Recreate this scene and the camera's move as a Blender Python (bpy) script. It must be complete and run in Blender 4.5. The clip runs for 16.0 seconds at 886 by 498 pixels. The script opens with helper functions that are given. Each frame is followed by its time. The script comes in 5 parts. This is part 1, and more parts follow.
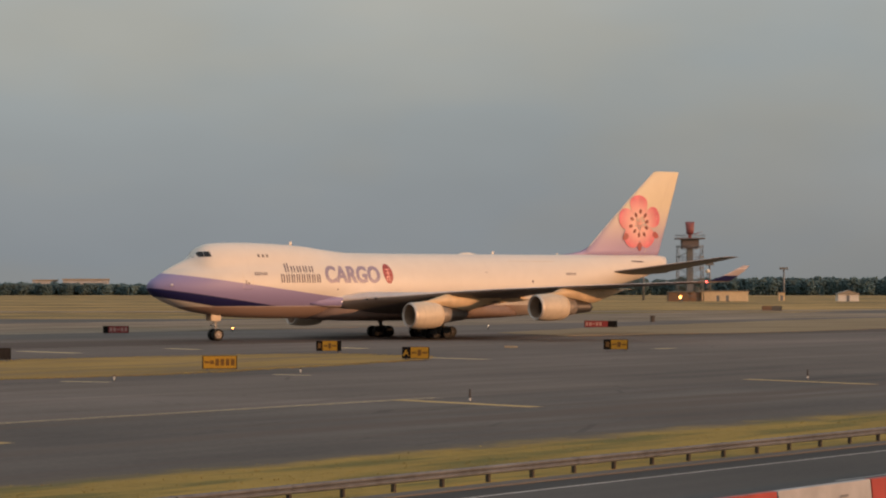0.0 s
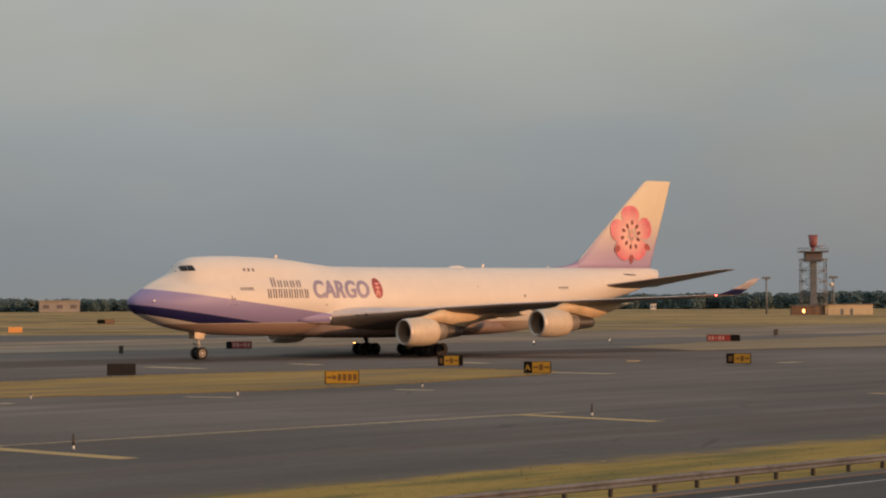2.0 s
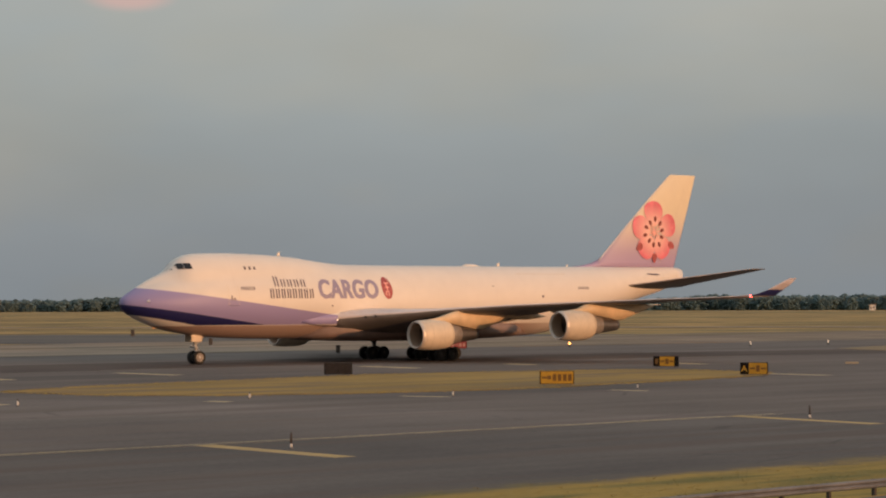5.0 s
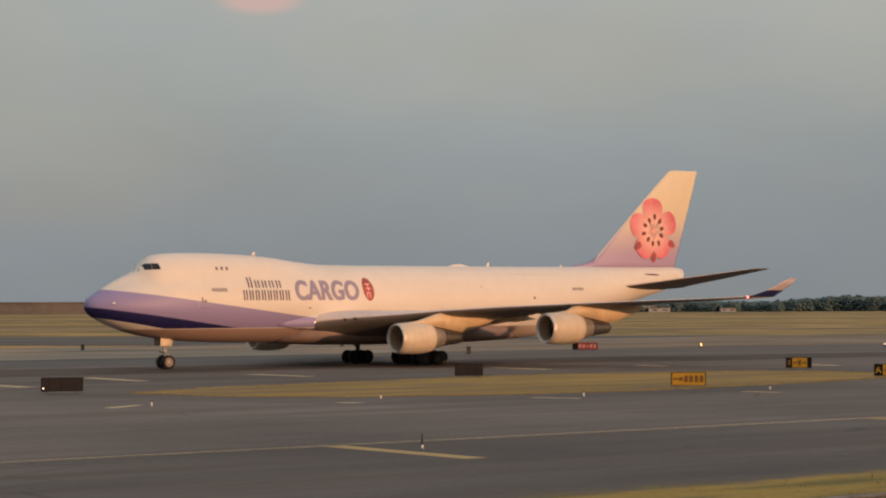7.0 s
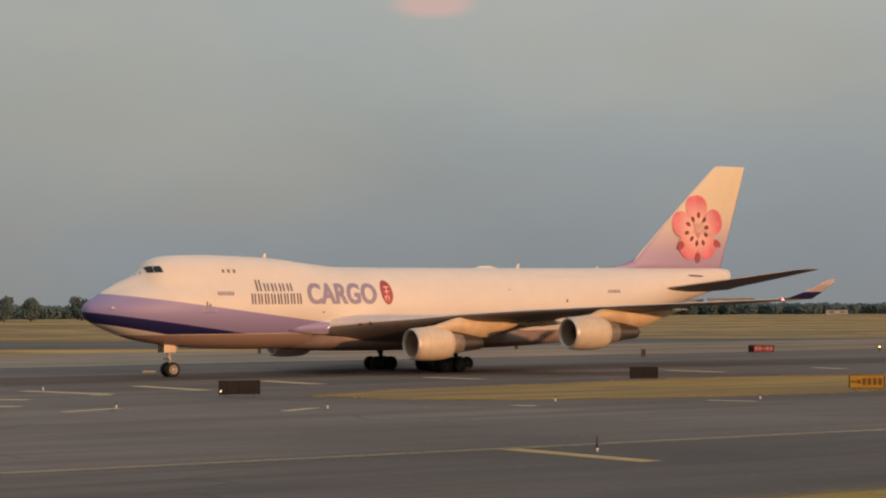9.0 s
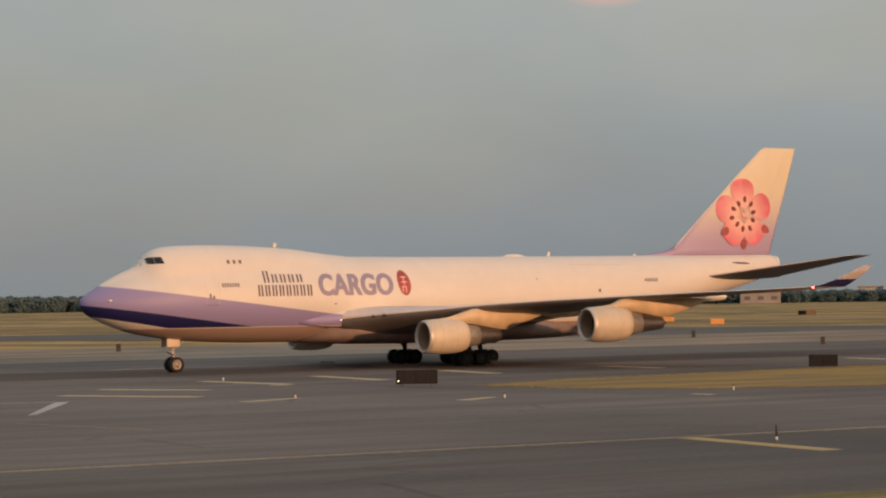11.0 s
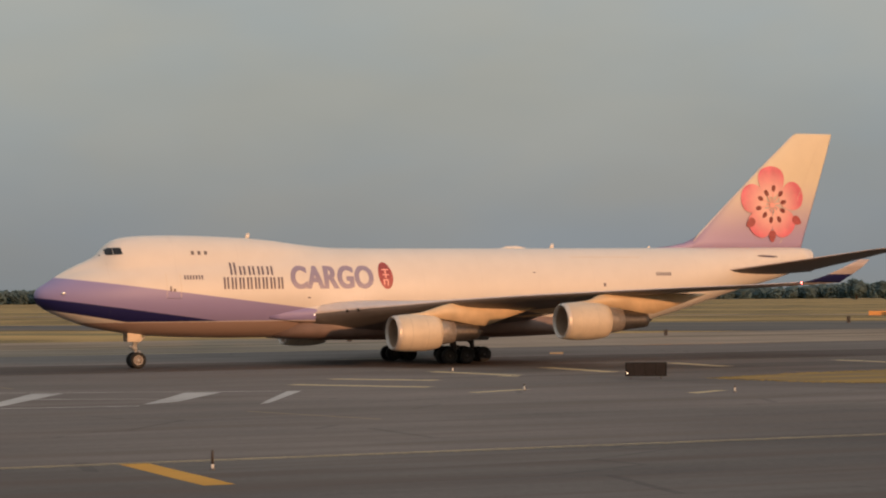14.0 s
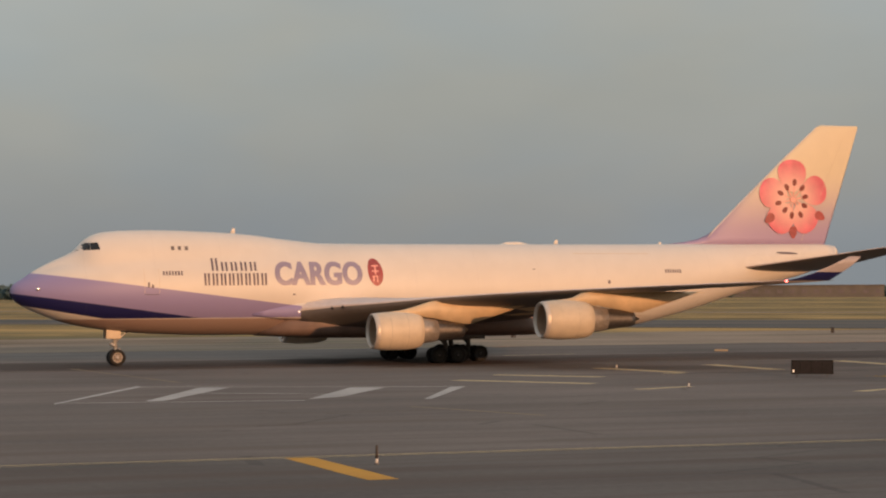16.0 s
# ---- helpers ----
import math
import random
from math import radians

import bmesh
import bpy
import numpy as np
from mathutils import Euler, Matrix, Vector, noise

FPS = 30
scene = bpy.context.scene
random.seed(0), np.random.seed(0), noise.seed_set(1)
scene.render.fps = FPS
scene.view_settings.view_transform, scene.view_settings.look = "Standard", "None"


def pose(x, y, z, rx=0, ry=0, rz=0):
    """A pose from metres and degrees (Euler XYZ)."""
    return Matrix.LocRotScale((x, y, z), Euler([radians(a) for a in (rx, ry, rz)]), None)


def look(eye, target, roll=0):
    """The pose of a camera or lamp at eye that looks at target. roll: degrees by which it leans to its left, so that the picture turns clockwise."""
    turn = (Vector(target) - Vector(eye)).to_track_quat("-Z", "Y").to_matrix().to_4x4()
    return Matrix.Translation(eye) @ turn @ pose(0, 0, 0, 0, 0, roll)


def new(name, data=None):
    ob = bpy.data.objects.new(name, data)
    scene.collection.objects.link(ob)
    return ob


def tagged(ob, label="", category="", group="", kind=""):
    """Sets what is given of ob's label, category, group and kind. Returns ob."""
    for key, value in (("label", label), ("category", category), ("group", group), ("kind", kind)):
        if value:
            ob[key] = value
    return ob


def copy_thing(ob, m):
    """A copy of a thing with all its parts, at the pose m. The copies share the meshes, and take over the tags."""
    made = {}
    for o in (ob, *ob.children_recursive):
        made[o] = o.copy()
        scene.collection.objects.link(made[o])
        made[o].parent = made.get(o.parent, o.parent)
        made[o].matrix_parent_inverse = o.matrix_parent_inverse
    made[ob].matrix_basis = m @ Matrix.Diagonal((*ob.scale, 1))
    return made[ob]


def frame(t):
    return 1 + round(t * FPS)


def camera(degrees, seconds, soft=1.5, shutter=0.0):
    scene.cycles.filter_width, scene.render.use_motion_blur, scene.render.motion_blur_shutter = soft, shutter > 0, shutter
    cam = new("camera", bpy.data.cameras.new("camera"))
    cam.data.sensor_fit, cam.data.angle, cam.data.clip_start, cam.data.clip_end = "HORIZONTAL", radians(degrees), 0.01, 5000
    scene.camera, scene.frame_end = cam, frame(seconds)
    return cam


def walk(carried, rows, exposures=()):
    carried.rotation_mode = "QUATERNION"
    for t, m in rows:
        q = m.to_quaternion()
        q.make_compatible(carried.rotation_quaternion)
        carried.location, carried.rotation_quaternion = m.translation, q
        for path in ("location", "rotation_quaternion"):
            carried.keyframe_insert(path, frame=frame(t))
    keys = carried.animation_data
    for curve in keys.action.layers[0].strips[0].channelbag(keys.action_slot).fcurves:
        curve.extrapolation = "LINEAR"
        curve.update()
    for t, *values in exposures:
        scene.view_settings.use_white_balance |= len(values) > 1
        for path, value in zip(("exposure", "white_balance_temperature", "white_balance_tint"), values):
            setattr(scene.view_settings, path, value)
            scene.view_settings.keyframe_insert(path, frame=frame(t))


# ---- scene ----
# one fixed standpoint beside a service road; the lens only turns to follow the aircraft
CAM_ROWS = [
    (0.0, 90.932, -0.000, -0.007),
    (0.5, 90.999, 0.769, -0.163),
    (1.0, 91.199, 1.504, -0.211),
    (1.5, 91.245, 2.396, -0.156),
    (2.0, 91.307, 3.043, -0.240),
    (2.5, 91.196, 3.682, -0.138),
    (3.0, 91.371, 4.312, -0.077),
    (3.5, 91.373, 5.130, -0.131),
    (4.0, 91.342, 6.351, -0.102),
    (6.5, 91.362, 10.846, -0.204),
    (7.0, 91.371, 11.721, -0.205),
    (7.5, 91.402, 12.785, -0.316),
    (8.0, 91.371, 13.783, -0.184),
    (8.5, 91.504, 14.729, -0.253),
    (9.0, 91.465, 16.090, -0.385),
    (9.5, 91.296, 17.034, -0.460),
    (12.0, 91.301, 22.588, -0.716),
    (12.5, 91.287, 23.308, -0.562),
    (13.0, 91.300, 24.256, -0.540),
    (13.5, 91.261, 25.277, -0.525),
    (14.0, 91.084, 26.272, -0.441),
    (14.5, 90.993, 27.156, -0.398),
    (15.0, 91.003, 28.391, -0.371),
    (15.5, 91.016, 29.569, -0.322),
    (16.0, 91.009, 30.396, -0.232),
]
EYE = (0.0, 0.0, 5.604)
cam = camera(22.0, 16.0, soft=2.1)
walk(cam, [(t, pose(*EYE, rx, 0, rz) @ pose(0, 0, 0, 0, 0, roll)) for t, rx, rz, roll in CAM_ROWS],
     exposures=[(0.0, 0.0), (16.0, 0.0)])

# the aircraft's nose point on the ground and its heading, second by second
PLANE_ROWS = [
    (0.0, -29.76, 229.88, 35.60),
    (0.5, -32.69, 225.96, 37.14),
    (1.0, -35.68, 222.17, 38.56),
    (1.5, -38.56, 218.53, 39.90),
    (2.0, -41.42, 215.06, 41.13),
    (2.5, -44.19, 211.74, 42.28),
    (3.0, -46.97, 208.52, 43.33),
    (3.5, -49.75, 205.35, 44.30),
    (4.0, -52.51, 202.15, 45.19),
    (6.5, -66.05, 185.88, 48.54),
    (7.0, -68.79, 182.52, 49.01),
    (7.5, -71.42, 179.04, 49.42),
    (8.0, -73.99, 175.53, 49.78),
    (8.5, -76.44, 172.07, 50.08),
    (9.0, -78.93, 168.69, 50.34),
    (9.5, -81.39, 165.45, 50.55),
    (12.0, -93.20, 150.17, 51.05),
    (12.5, -95.50, 147.27, 51.06),
    (13.0, -97.87, 144.41, 51.05),
    (13.5, -100.23, 141.60, 51.02),
    (14.0, -102.56, 138.87, 50.98),
    (14.5, -104.86, 136.17, 50.92),
    (15.0, -107.16, 133.48, 50.85),
    (15.5, -109.50, 130.76, 50.78),
    (16.0, -111.88, 128.01, 50.71),
]

# ---- light: a low warm sun behind the standpoint under a grey evening sky ----
SUN_AZ, SUN_EL = 118.0, 8.0          # degrees clockwise from +y, and above the horizon
world = bpy.data.worlds.new("evening_sky")
scene.world = world
world.use_nodes = True
wn, wl = world.node_tree.nodes, world.node_tree.links
wn.clear()


def wnode(kind):
    return wn.new(kind)


sky = wnode("ShaderNodeTexSky")
sky.sky_type, sky.sun_disc = "NISHITA", False
sky.sun_elevation, sky.sun_rotation = radians(SUN_EL), radians(SUN_AZ)
sky.air_density, sky.dust_density = 1.2, 2.0
coord = wnode("ShaderNodeTexCoord")
sep = wnode("ShaderNodeSeparateXYZ")
wl.new(coord.outputs["Generated"], sep.inputs[0])
# cloud sheet: slate near the horizon, paler towards the zenith
ramp = wnode("ShaderNodeValToRGB")
ramp.color_ramp.interpolation = "B_SPLINE"
stops = [(0.0, (0.255, 0.270, 0.282)), (0.04, (0.288, 0.303, 0.322)), (0.08, (0.340, 0.352, 0.356)),
         (0.13, (0.400, 0.402, 0.386)), (0.30, (0.45, 0.455, 0.455)), (1.0, (0.64, 0.66, 0.69))]
for i, (p, c) in enumerate(stops):
    e = ramp.color_ramp.elements[i] if i < 2 else ramp.color_ramp.elements.new(p)
    e.position, e.color = p, (*c, 1)
wl.new(sep.outputs["Z"], ramp.inputs[0])
mapn = wnode("ShaderNodeMapping")
mapn.inputs["Scale"].default_value = (2.4, 2.4, 6.0)
wl.new(coord.outputs["Generated"], mapn.inputs[0])
cloud = wnode("ShaderNodeTexNoise")
cloud.inputs["Scale"].default_value, cloud.inputs["Detail"].default_value = 1.6, 4.0
wl.new(mapn.outputs[0], cloud.inputs["Vector"])
tone = wnode("ShaderNodeMapRange")
for k, v in (("From Min", 0.3), ("From Max", 0.7), ("To Min", 0.91), ("To Max", 1.09)):
    tone.inputs[k].default_value = v
wl.new(cloud.outputs["Fac"], tone.inputs["Value"])
cl = wnode("ShaderNodeVectorMath")
cl.operation = "SCALE"
wl.new(ramp.outputs[0], cl.inputs[0])
wl.new(tone.outputs[0], cl.inputs["Scale"])
skys = wnode("ShaderNodeVectorMath")
skys.operation = "SCALE"
skys.inputs["Scale"].default_value = 0.10
wl.new(sky.outputs[0], skys.inputs[0])
mixw = wnode("ShaderNodeMix")
mixw.data_type = "RGBA"
mixw.inputs["Factor"].default_value = 0.88
wl.new(skys.outputs[0], mixw.inputs["A"])
wl.new(cl.outputs[0], mixw.inputs["B"])
bg = wnode("ShaderNodeBackground")
# broad drifts of warmer and bluer cloud
hue = wnode("ShaderNodeTexNoise")
hue.inputs["Scale"].default_value, hue.inputs["Detail"].default_value = 2.7, 3.0
wl.new(mapn.outputs[0], hue.inputs["Vector"])
huer = wnode("ShaderNodeMapRange")
huer.inputs["From Min"].default_value, huer.inputs["From Max"].default_value = 0.38, 0.62
wl.new(hue.outputs["Fac"], huer.inputs["Value"])
huec = wnode("ShaderNodeMix")
huec.data_type = "RGBA"
huec.inputs["A"].default_value, huec.inputs["B"].default_value = (1.025, 1.01, 0.97, 1), (0.945, 0.995, 1.035, 1)
wl.new(huer.outputs[0], huec.inputs["Factor"])
tinted = wnode("ShaderNodeVectorMath")
tinted.operation = "MULTIPLY"
wl.new(mixw.outputs["Result"], tinted.inputs[0])
wl.new(huec.outputs["Result"], tinted.inputs[1])
# one small cloud high up that still catches pink light
offs = wnode("ShaderNodeVectorMath")
offs.operation = "SUBTRACT"
offs.inputs[1].default_value = (-0.2781, 0.9514, 0.1323)
wl.new(coord.outputs["Generated"], offs.inputs[0])
flat = wnode("ShaderNodeVectorMath")
flat.operation = "MULTIPLY"
flat.inputs[1].default_value = (42.0, 42.0, 125.0)
wl.new(offs.outputs[0], flat.inputs[0])
away = wnode("ShaderNodeVectorMath")
away.operation = "LENGTH"
wl.new(flat.outputs[0], away.inputs[0])
puff = wnode("ShaderNodeMapRange")
puff.interpolation_type = "SMOOTHSTEP"
for k, v in (("From Min", 0.35), ("From Max", 1.0), ("To Min", 1.0), ("To Max", 0.0)):
    puff.inputs[k].default_value = v
wl.new(away.outputs["Value"], puff.inputs["Value"])
pink = wnode("ShaderNodeMix")
pink.data_type = "RGBA"
pink.inputs["B"].default_value = (0.58, 0.42, 0.38, 1)
wl.new(puff.outputs[0], pink.inputs["Factor"])
wl.new(tinted.outputs[0], pink.inputs["A"])
wl.new(pink.outputs["Result"], bg.inputs["Color"])
bg.inputs["Strength"].default_value = 1.0
out = wnode("ShaderNodeOutputWorld")
wl.new(bg.outputs[0], out.inputs[0])

sun_data = bpy.data.lights.new("sun", "SUN")
sun_data.energy, sun_data.angle, sun_data.color = 2.85, radians(0.6), (1.0, 0.505, 0.24)
sun = new("sun", sun_data)
_a, _e = radians(SUN_AZ), radians(SUN_EL)
sun.matrix_world = look((math.sin(_a) * math.cos(_e) * 100, math.cos(_a) * math.cos(_e) * 100, math.sin(_e) * 100), (0, 0, 0))


# ---- materials ----
def principled(name, color, rough=0.6, metal=0.0, noise_scale=4.0, vary=0.12, bump=0.0, bump_scale=40.0, coat=0.0, spec=0.5):
    """A painted or worn surface: base colour broken up at two scales, and fine relief."""
    m = bpy.data.materials.new(name)
    m.use_nodes = True
    nt = m.node_tree
    b = nt.nodes["Principled BSDF"]
    b.inputs["Roughness"].default_value, b.inputs["Metallic"].default_value = rough, metal
    b.inputs["Specular IOR Level"].default_value = spec
    b.inputs["Coat Weight"].default_value = coat
    tc = nt.nodes.new("ShaderNodeTexCoord")
    big = nt.nodes.new("ShaderNodeTexNoise")
    big.inputs["Scale"].default_value, big.inputs["Detail"].default_value = noise_scale * 0.13, 5.0
    small = nt.nodes.new("ShaderNodeTexNoise")
    small.inputs["Scale"].default_value, small.inputs["Detail"].default_value = noise_scale, 6.0
    add = nt.nodes.new("ShaderNodeMath")
    add.operation = "ADD"
    rng = nt.nodes.new("ShaderNodeMapRange")
    for k, v in (("From Min", 0.7), ("From Max", 1.3), ("To Min", 1 - vary), ("To Max", 1 + vary)):
        rng.inputs[k].default_value = v
    sc = nt.nodes.new("ShaderNodeVectorMath")
    sc.operation = "SCALE"
    sc.inputs[0].default_value = color
    L = nt.links.new
    for n in (big, small):
        L(tc.outputs["Object"], n.inputs["Vector"])
    L(big.outputs["Fac"], add.inputs[0]), L(small.outputs["Fac"], add.inputs[1])
    L(add.outputs[0], rng.inputs["Value"]), L(rng.outputs[0], sc.inputs["Scale"])
    L(sc.outputs[0], b.inputs["Base Color"])
    if bump:
        bn = nt.nodes.new("ShaderNodeTexNoise")
        bn.inputs["Scale"].default_value, bn.inputs["Detail"].default_value = bump_scale, 4.0
        bp = nt.nodes.new("ShaderNodeBump")
        bp.inputs["Strength"].default_value, bp.inputs["Distance"].default_value = bump, 0.02
        L(tc.outputs["Object"], bn.inputs["Vector"]), L(bn.outputs["Fac"], bp.inputs["Height"])
        L(bp.outputs[0], b.inputs["Normal"])
    return m


def glow(name, color, strength):
    m = bpy.data.materials.new(name)
    m.use_nodes = True
    b = m.node_tree.nodes["Principled BSDF"]
    b.inputs["Base Color"].default_value = (*color, 1)
    b.inputs["Emission Color"].default_value = (*color, 1)
    b.inputs["Emission Strength"].default_value = strength
    return m


def vmath(nt, op, a, b=None, c=None):
    n = nt.nodes.new("ShaderNodeMath")
    n.operation = op
    for i, v in enumerate((a, b, c)):
        if v is None:
            continue
        if isinstance(v, (int, float)):
            n.inputs[i].default_value = v
        else:
            nt.links.new(v, n.inputs[i])
    return n.outputs[0]


def mixc(nt, fac, a, b):
    n = nt.nodes.new("ShaderNodeMix")
    n.data_type = "RGBA"
    for v, k in ((fac, "Factor"), (a, "A"), (b, "B")):
        if isinstance(v, tuple):
            n.inputs[k].default_value = (*v, 1)
        elif isinstance(v, (int, float)):
            n.inputs[k].default_value = v
        else:
            nt.links.new(v, n.inputs[k])
    return n.outputs["Result"]


CREAM = (0.690, 0.642, 0.582)
LAVENDER = (0.278, 0.236, 0.425)
NAVY = (0.013, 0.013, 0.085)
ROSE = (0.375, 0.285, 0.43)
FIN_CREAM = (0.70, 0.61, 0.445)


def livery(name, fin=False):
    """Airline paint: white hull with a lavender and a navy sweep round the nose, or the fin's rose fade."""
    m = principled(name, FIN_CREAM if fin else CREAM, 0.5, 0.0, 0.8, 0.035, 0.0, 1.2, spec=0.5)
    nt = m.node_tree
    b = nt.nodes["Principled BSDF"]
    base = b.inputs["Base Color"].links[0].from_socket
    tc = nt.nodes.new("ShaderNodeTexCoord")
    sp = nt.nodes.new("ShaderNodeSeparateXYZ")
    nt.links.new(tc.outputs["Object"], sp.inputs[0])
    X, Z = sp.outputs["X"], sp.outputs["Z"]
    if fin:
        f = nt.nodes.new("ShaderNodeMapRange")
        f.interpolation_type = "SMOOTHSTEP"
        for k, v in (("From Min", 9.6), ("From Max", 15.6), ("To Min", 1.0), ("To Max", 0.0)):
            f.inputs[k].default_value = v
        nt.links.new(Z, f.inputs["Value"])
        col = mixc(nt, f.outputs[0], base, ROSE)
    else:
        # soft edges 3 cm wide keep the masking lines crisp
        top = vmath(nt, "MULTIPLY_ADD", X, -0.127, 7.10)
        below_top = vmath(nt, "MULTIPLY", vmath(nt, "SUBTRACT", top, Z), 30.0)
        above_low = vmath(nt, "MULTIPLY", vmath(nt, "SUBTRACT", Z, 3.50), 30.0)
        end = vmath(nt, "MULTIPLY_ADD", Z, 1.9, 10.9)
        fore = vmath(nt, "MULTIPLY", vmath(nt, "SUBTRACT", end, X), 30.0)
        def clamp(v):
            n = nt.nodes.new("ShaderNodeClamp")
            nt.links.new(v, n.inputs[0])
            return n.outputs[0]
        lav = vmath(nt, "MULTIPLY", clamp(below_top), clamp(above_low))
        ntop = vmath(nt, "MULTIPLY_ADD", X, -0.137, 5.42)
        nlow = vmath(nt, "MAXIMUM", vmath(nt, "MULTIPLY_ADD", X, -0.17, 4.62), 3.52)
        nav = vmath(nt, "MULTIPLY", clamp(vmath(nt, "MULTIPLY", vmath(nt, "SUBTRACT", ntop, Z), 30.0)),
                    clamp(vmath(nt, "MULTIPLY", vmath(nt, "SUBTRACT", Z, nlow), 30.0)))
        low_cut = clamp(vmath(nt, "MULTIPLY", vmath(nt, "SUBTRACT", Z, nlow), 30.0))
        lav = vmath(nt, "MULTIPLY", lav, low_cut)
        lav = vmath(nt, "MULTIPLY", lav, clamp(vmath(nt, "MULTIPLY", vmath(nt, "SUBTRACT", 21.4, X), 30.0)))
        col = mixc(nt, lav, base, LAVENDER)
        col = mixc(nt, nav, col, NAVY)
        # grey belly below the sweep's lower edge, browned with painted shade, forward of the tail
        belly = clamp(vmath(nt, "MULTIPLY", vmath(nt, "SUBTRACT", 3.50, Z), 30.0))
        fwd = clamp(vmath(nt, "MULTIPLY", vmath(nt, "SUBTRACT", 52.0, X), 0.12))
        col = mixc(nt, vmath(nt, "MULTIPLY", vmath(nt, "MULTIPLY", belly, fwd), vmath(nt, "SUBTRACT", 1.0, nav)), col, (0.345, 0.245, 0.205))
        # skin joints: faint frames every few metres and two lap lines
        fr = vmath(nt, "FRACT", vmath(nt, "DIVIDE", X, 5.08))
        joint = vmath(nt, "LESS_THAN", fr, 0.006)
        col = mixc(nt, vmath(nt, "MULTIPLY", joint, 0.10), col, (0.25, 0.23, 0.22))
    nt.links.new(col, b.inputs["Base Color"])
    return m


M = {
    "hull": livery("hull_paint"),
    "fin": livery("fin_paint", True),
    "white": principled("white_paint", CREAM, 0.5, 0, 1.5, 0.06, 0.03, 3),
    # grey taken darker than the paint, with the underside's shade in the colour
    "wing": principled("wing_shaded_grey", (0.145, 0.128, 0.118), 0.5, 0.0, 1.2, 0.12, 0.05, 3),
    # tan holds some of the low sun's warmth in the colour
    "nacelle": principled("nacelle_paint", (0.60, 0.50, 0.375), 0.5, 0.0, 1.6, 0.10, 0.04, 4),
    # pale tone holds the light that falls on the upper front
    "edge": principled("lit_leading_edge", (0.66, 0.58, 0.55), 0.45, 0.0, 3, 0.08),
    "seam": principled("cowl_seam_grey", (0.50, 0.42, 0.32), 0.6, 0, 4, 0.1),
    # fairing grey darkened and browned: the wing's shadow is in the colour
    "belly": principled("belly_fairing_shaded", (0.205, 0.142, 0.118), 0.55, 0, 1.2, 0.15, 0.04, 3),
    "lip": principled("polished_lip", (0.58, 0.51, 0.44), 0.45, 0.35, 6, 0.14),
    "duct": principled("intake_lining", (0.36, 0.24, 0.16), 0.6, 0.0, 5, 0.15),
    "core": principled("core_cowl_metal", (0.36, 0.31, 0.265), 0.42, 0.5, 5, 0.25, 0.05, 12),
    # pale paint tinted orange: warm sunlight is put into the colour
    "pylon": principled("pylon_sunlit_paint", (0.62, 0.46, 0.285), 0.5, 0.0, 0.9, 0.22, 0.04, 4),
    "exhaust": principled("exhaust_metal", (0.20, 0.18, 0.165), 0.42, 0.9, 5, 0.25, 0.05, 20),
    "dark": principled("dark_bay", (0.025, 0.023, 0.022), 0.7, 0, 6, 0.2),
    "fan": principled("fan_titanium", (0.105, 0.072, 0.052), 0.55, 0.1, 6, 0.15),
    "rubber": principled("tyre_rubber", (0.018, 0.017, 0.016), 0.82, 0, 20, 0.25, 0.2, 80),
    "rim": principled("wheel_rim", (0.27, 0.245, 0.22), 0.5, 0.3, 10, 0.2),
    "strut": principled("gear_strut", (0.50, 0.49, 0.47), 0.4, 0.3, 8, 0.15),
    "tint": principled("upper_window_tint", (0.16, 0.13, 0.12), 0.3, 0, 3, 0.05),
    # main gear rims and legs: shade under the wing is put into both colours
    "main_rim": principled("shaded_rim", (0.03, 0.027, 0.025), 0.7, 0.0, 10, 0.25),
    "gear_grey": principled("main_gear_shaded_grey", (0.10, 0.09, 0.082), 0.5, 0, 4, 0.15),
    "glass": principled("cockpit_glass", (0.014, 0.014, 0.016), 0.18, 0, 3, 0.05, spec=0.4),
    "letter": principled("violet_lettering", (0.285, 0.25, 0.35), 0.4, 0, 4, 0.08),
    "ink": principled("dark_lettering", (0.12, 0.092, 0.115), 0.45, 0, 4, 0.06),
    "seal": principled("red_emblem", (0.34, 0.07, 0.07), 0.45, 0, 5, 0.3),
    "petal": principled("petal_pink", (0.68, 0.150, 0.20), 0.5, 0, 1.4, 0.18),
    "petal_pale": principled("petal_pale", (0.88, 0.42, 0.36), 0.38, 0, 1.4, 0.15),
    "stamen": principled("stamen_maroon", (0.20, 0.036, 0.030), 0.45, 0, 4, 0.1),
    "red_glow": glow("beacon_red", (1.0, 0.10, 0.08), 12.0),
    "amber_glow": glow("edge_light_amber", (1.0, 0.36, 0.08), 9.0),
    "white_glow": glow("landing_glow", (1.0, 0.72, 0.48), 2.5),
}

# winglets: navy below, white above
M["winglet"] = principled("winglet_paint", (0.44, 0.39, 0.40), 0.45, 0, 2.0, 0.10)
_nt = M["winglet"].node_tree
_tc = _nt.nodes.new("ShaderNodeTexCoord")
_sp = _nt.nodes.new("ShaderNodeSeparateXYZ")
_nt.links.new(_tc.outputs["Object"], _sp.inputs[0])
_b = _nt.nodes["Principled BSDF"]
_low = vmath(_nt, "LESS_THAN", _sp.outputs["Z"], 6.66)
_nt.links.new(mixc(_nt, _low, _b.inputs["Base Color"].links[0].from_socket, NAVY), _b.inputs["Base Color"])


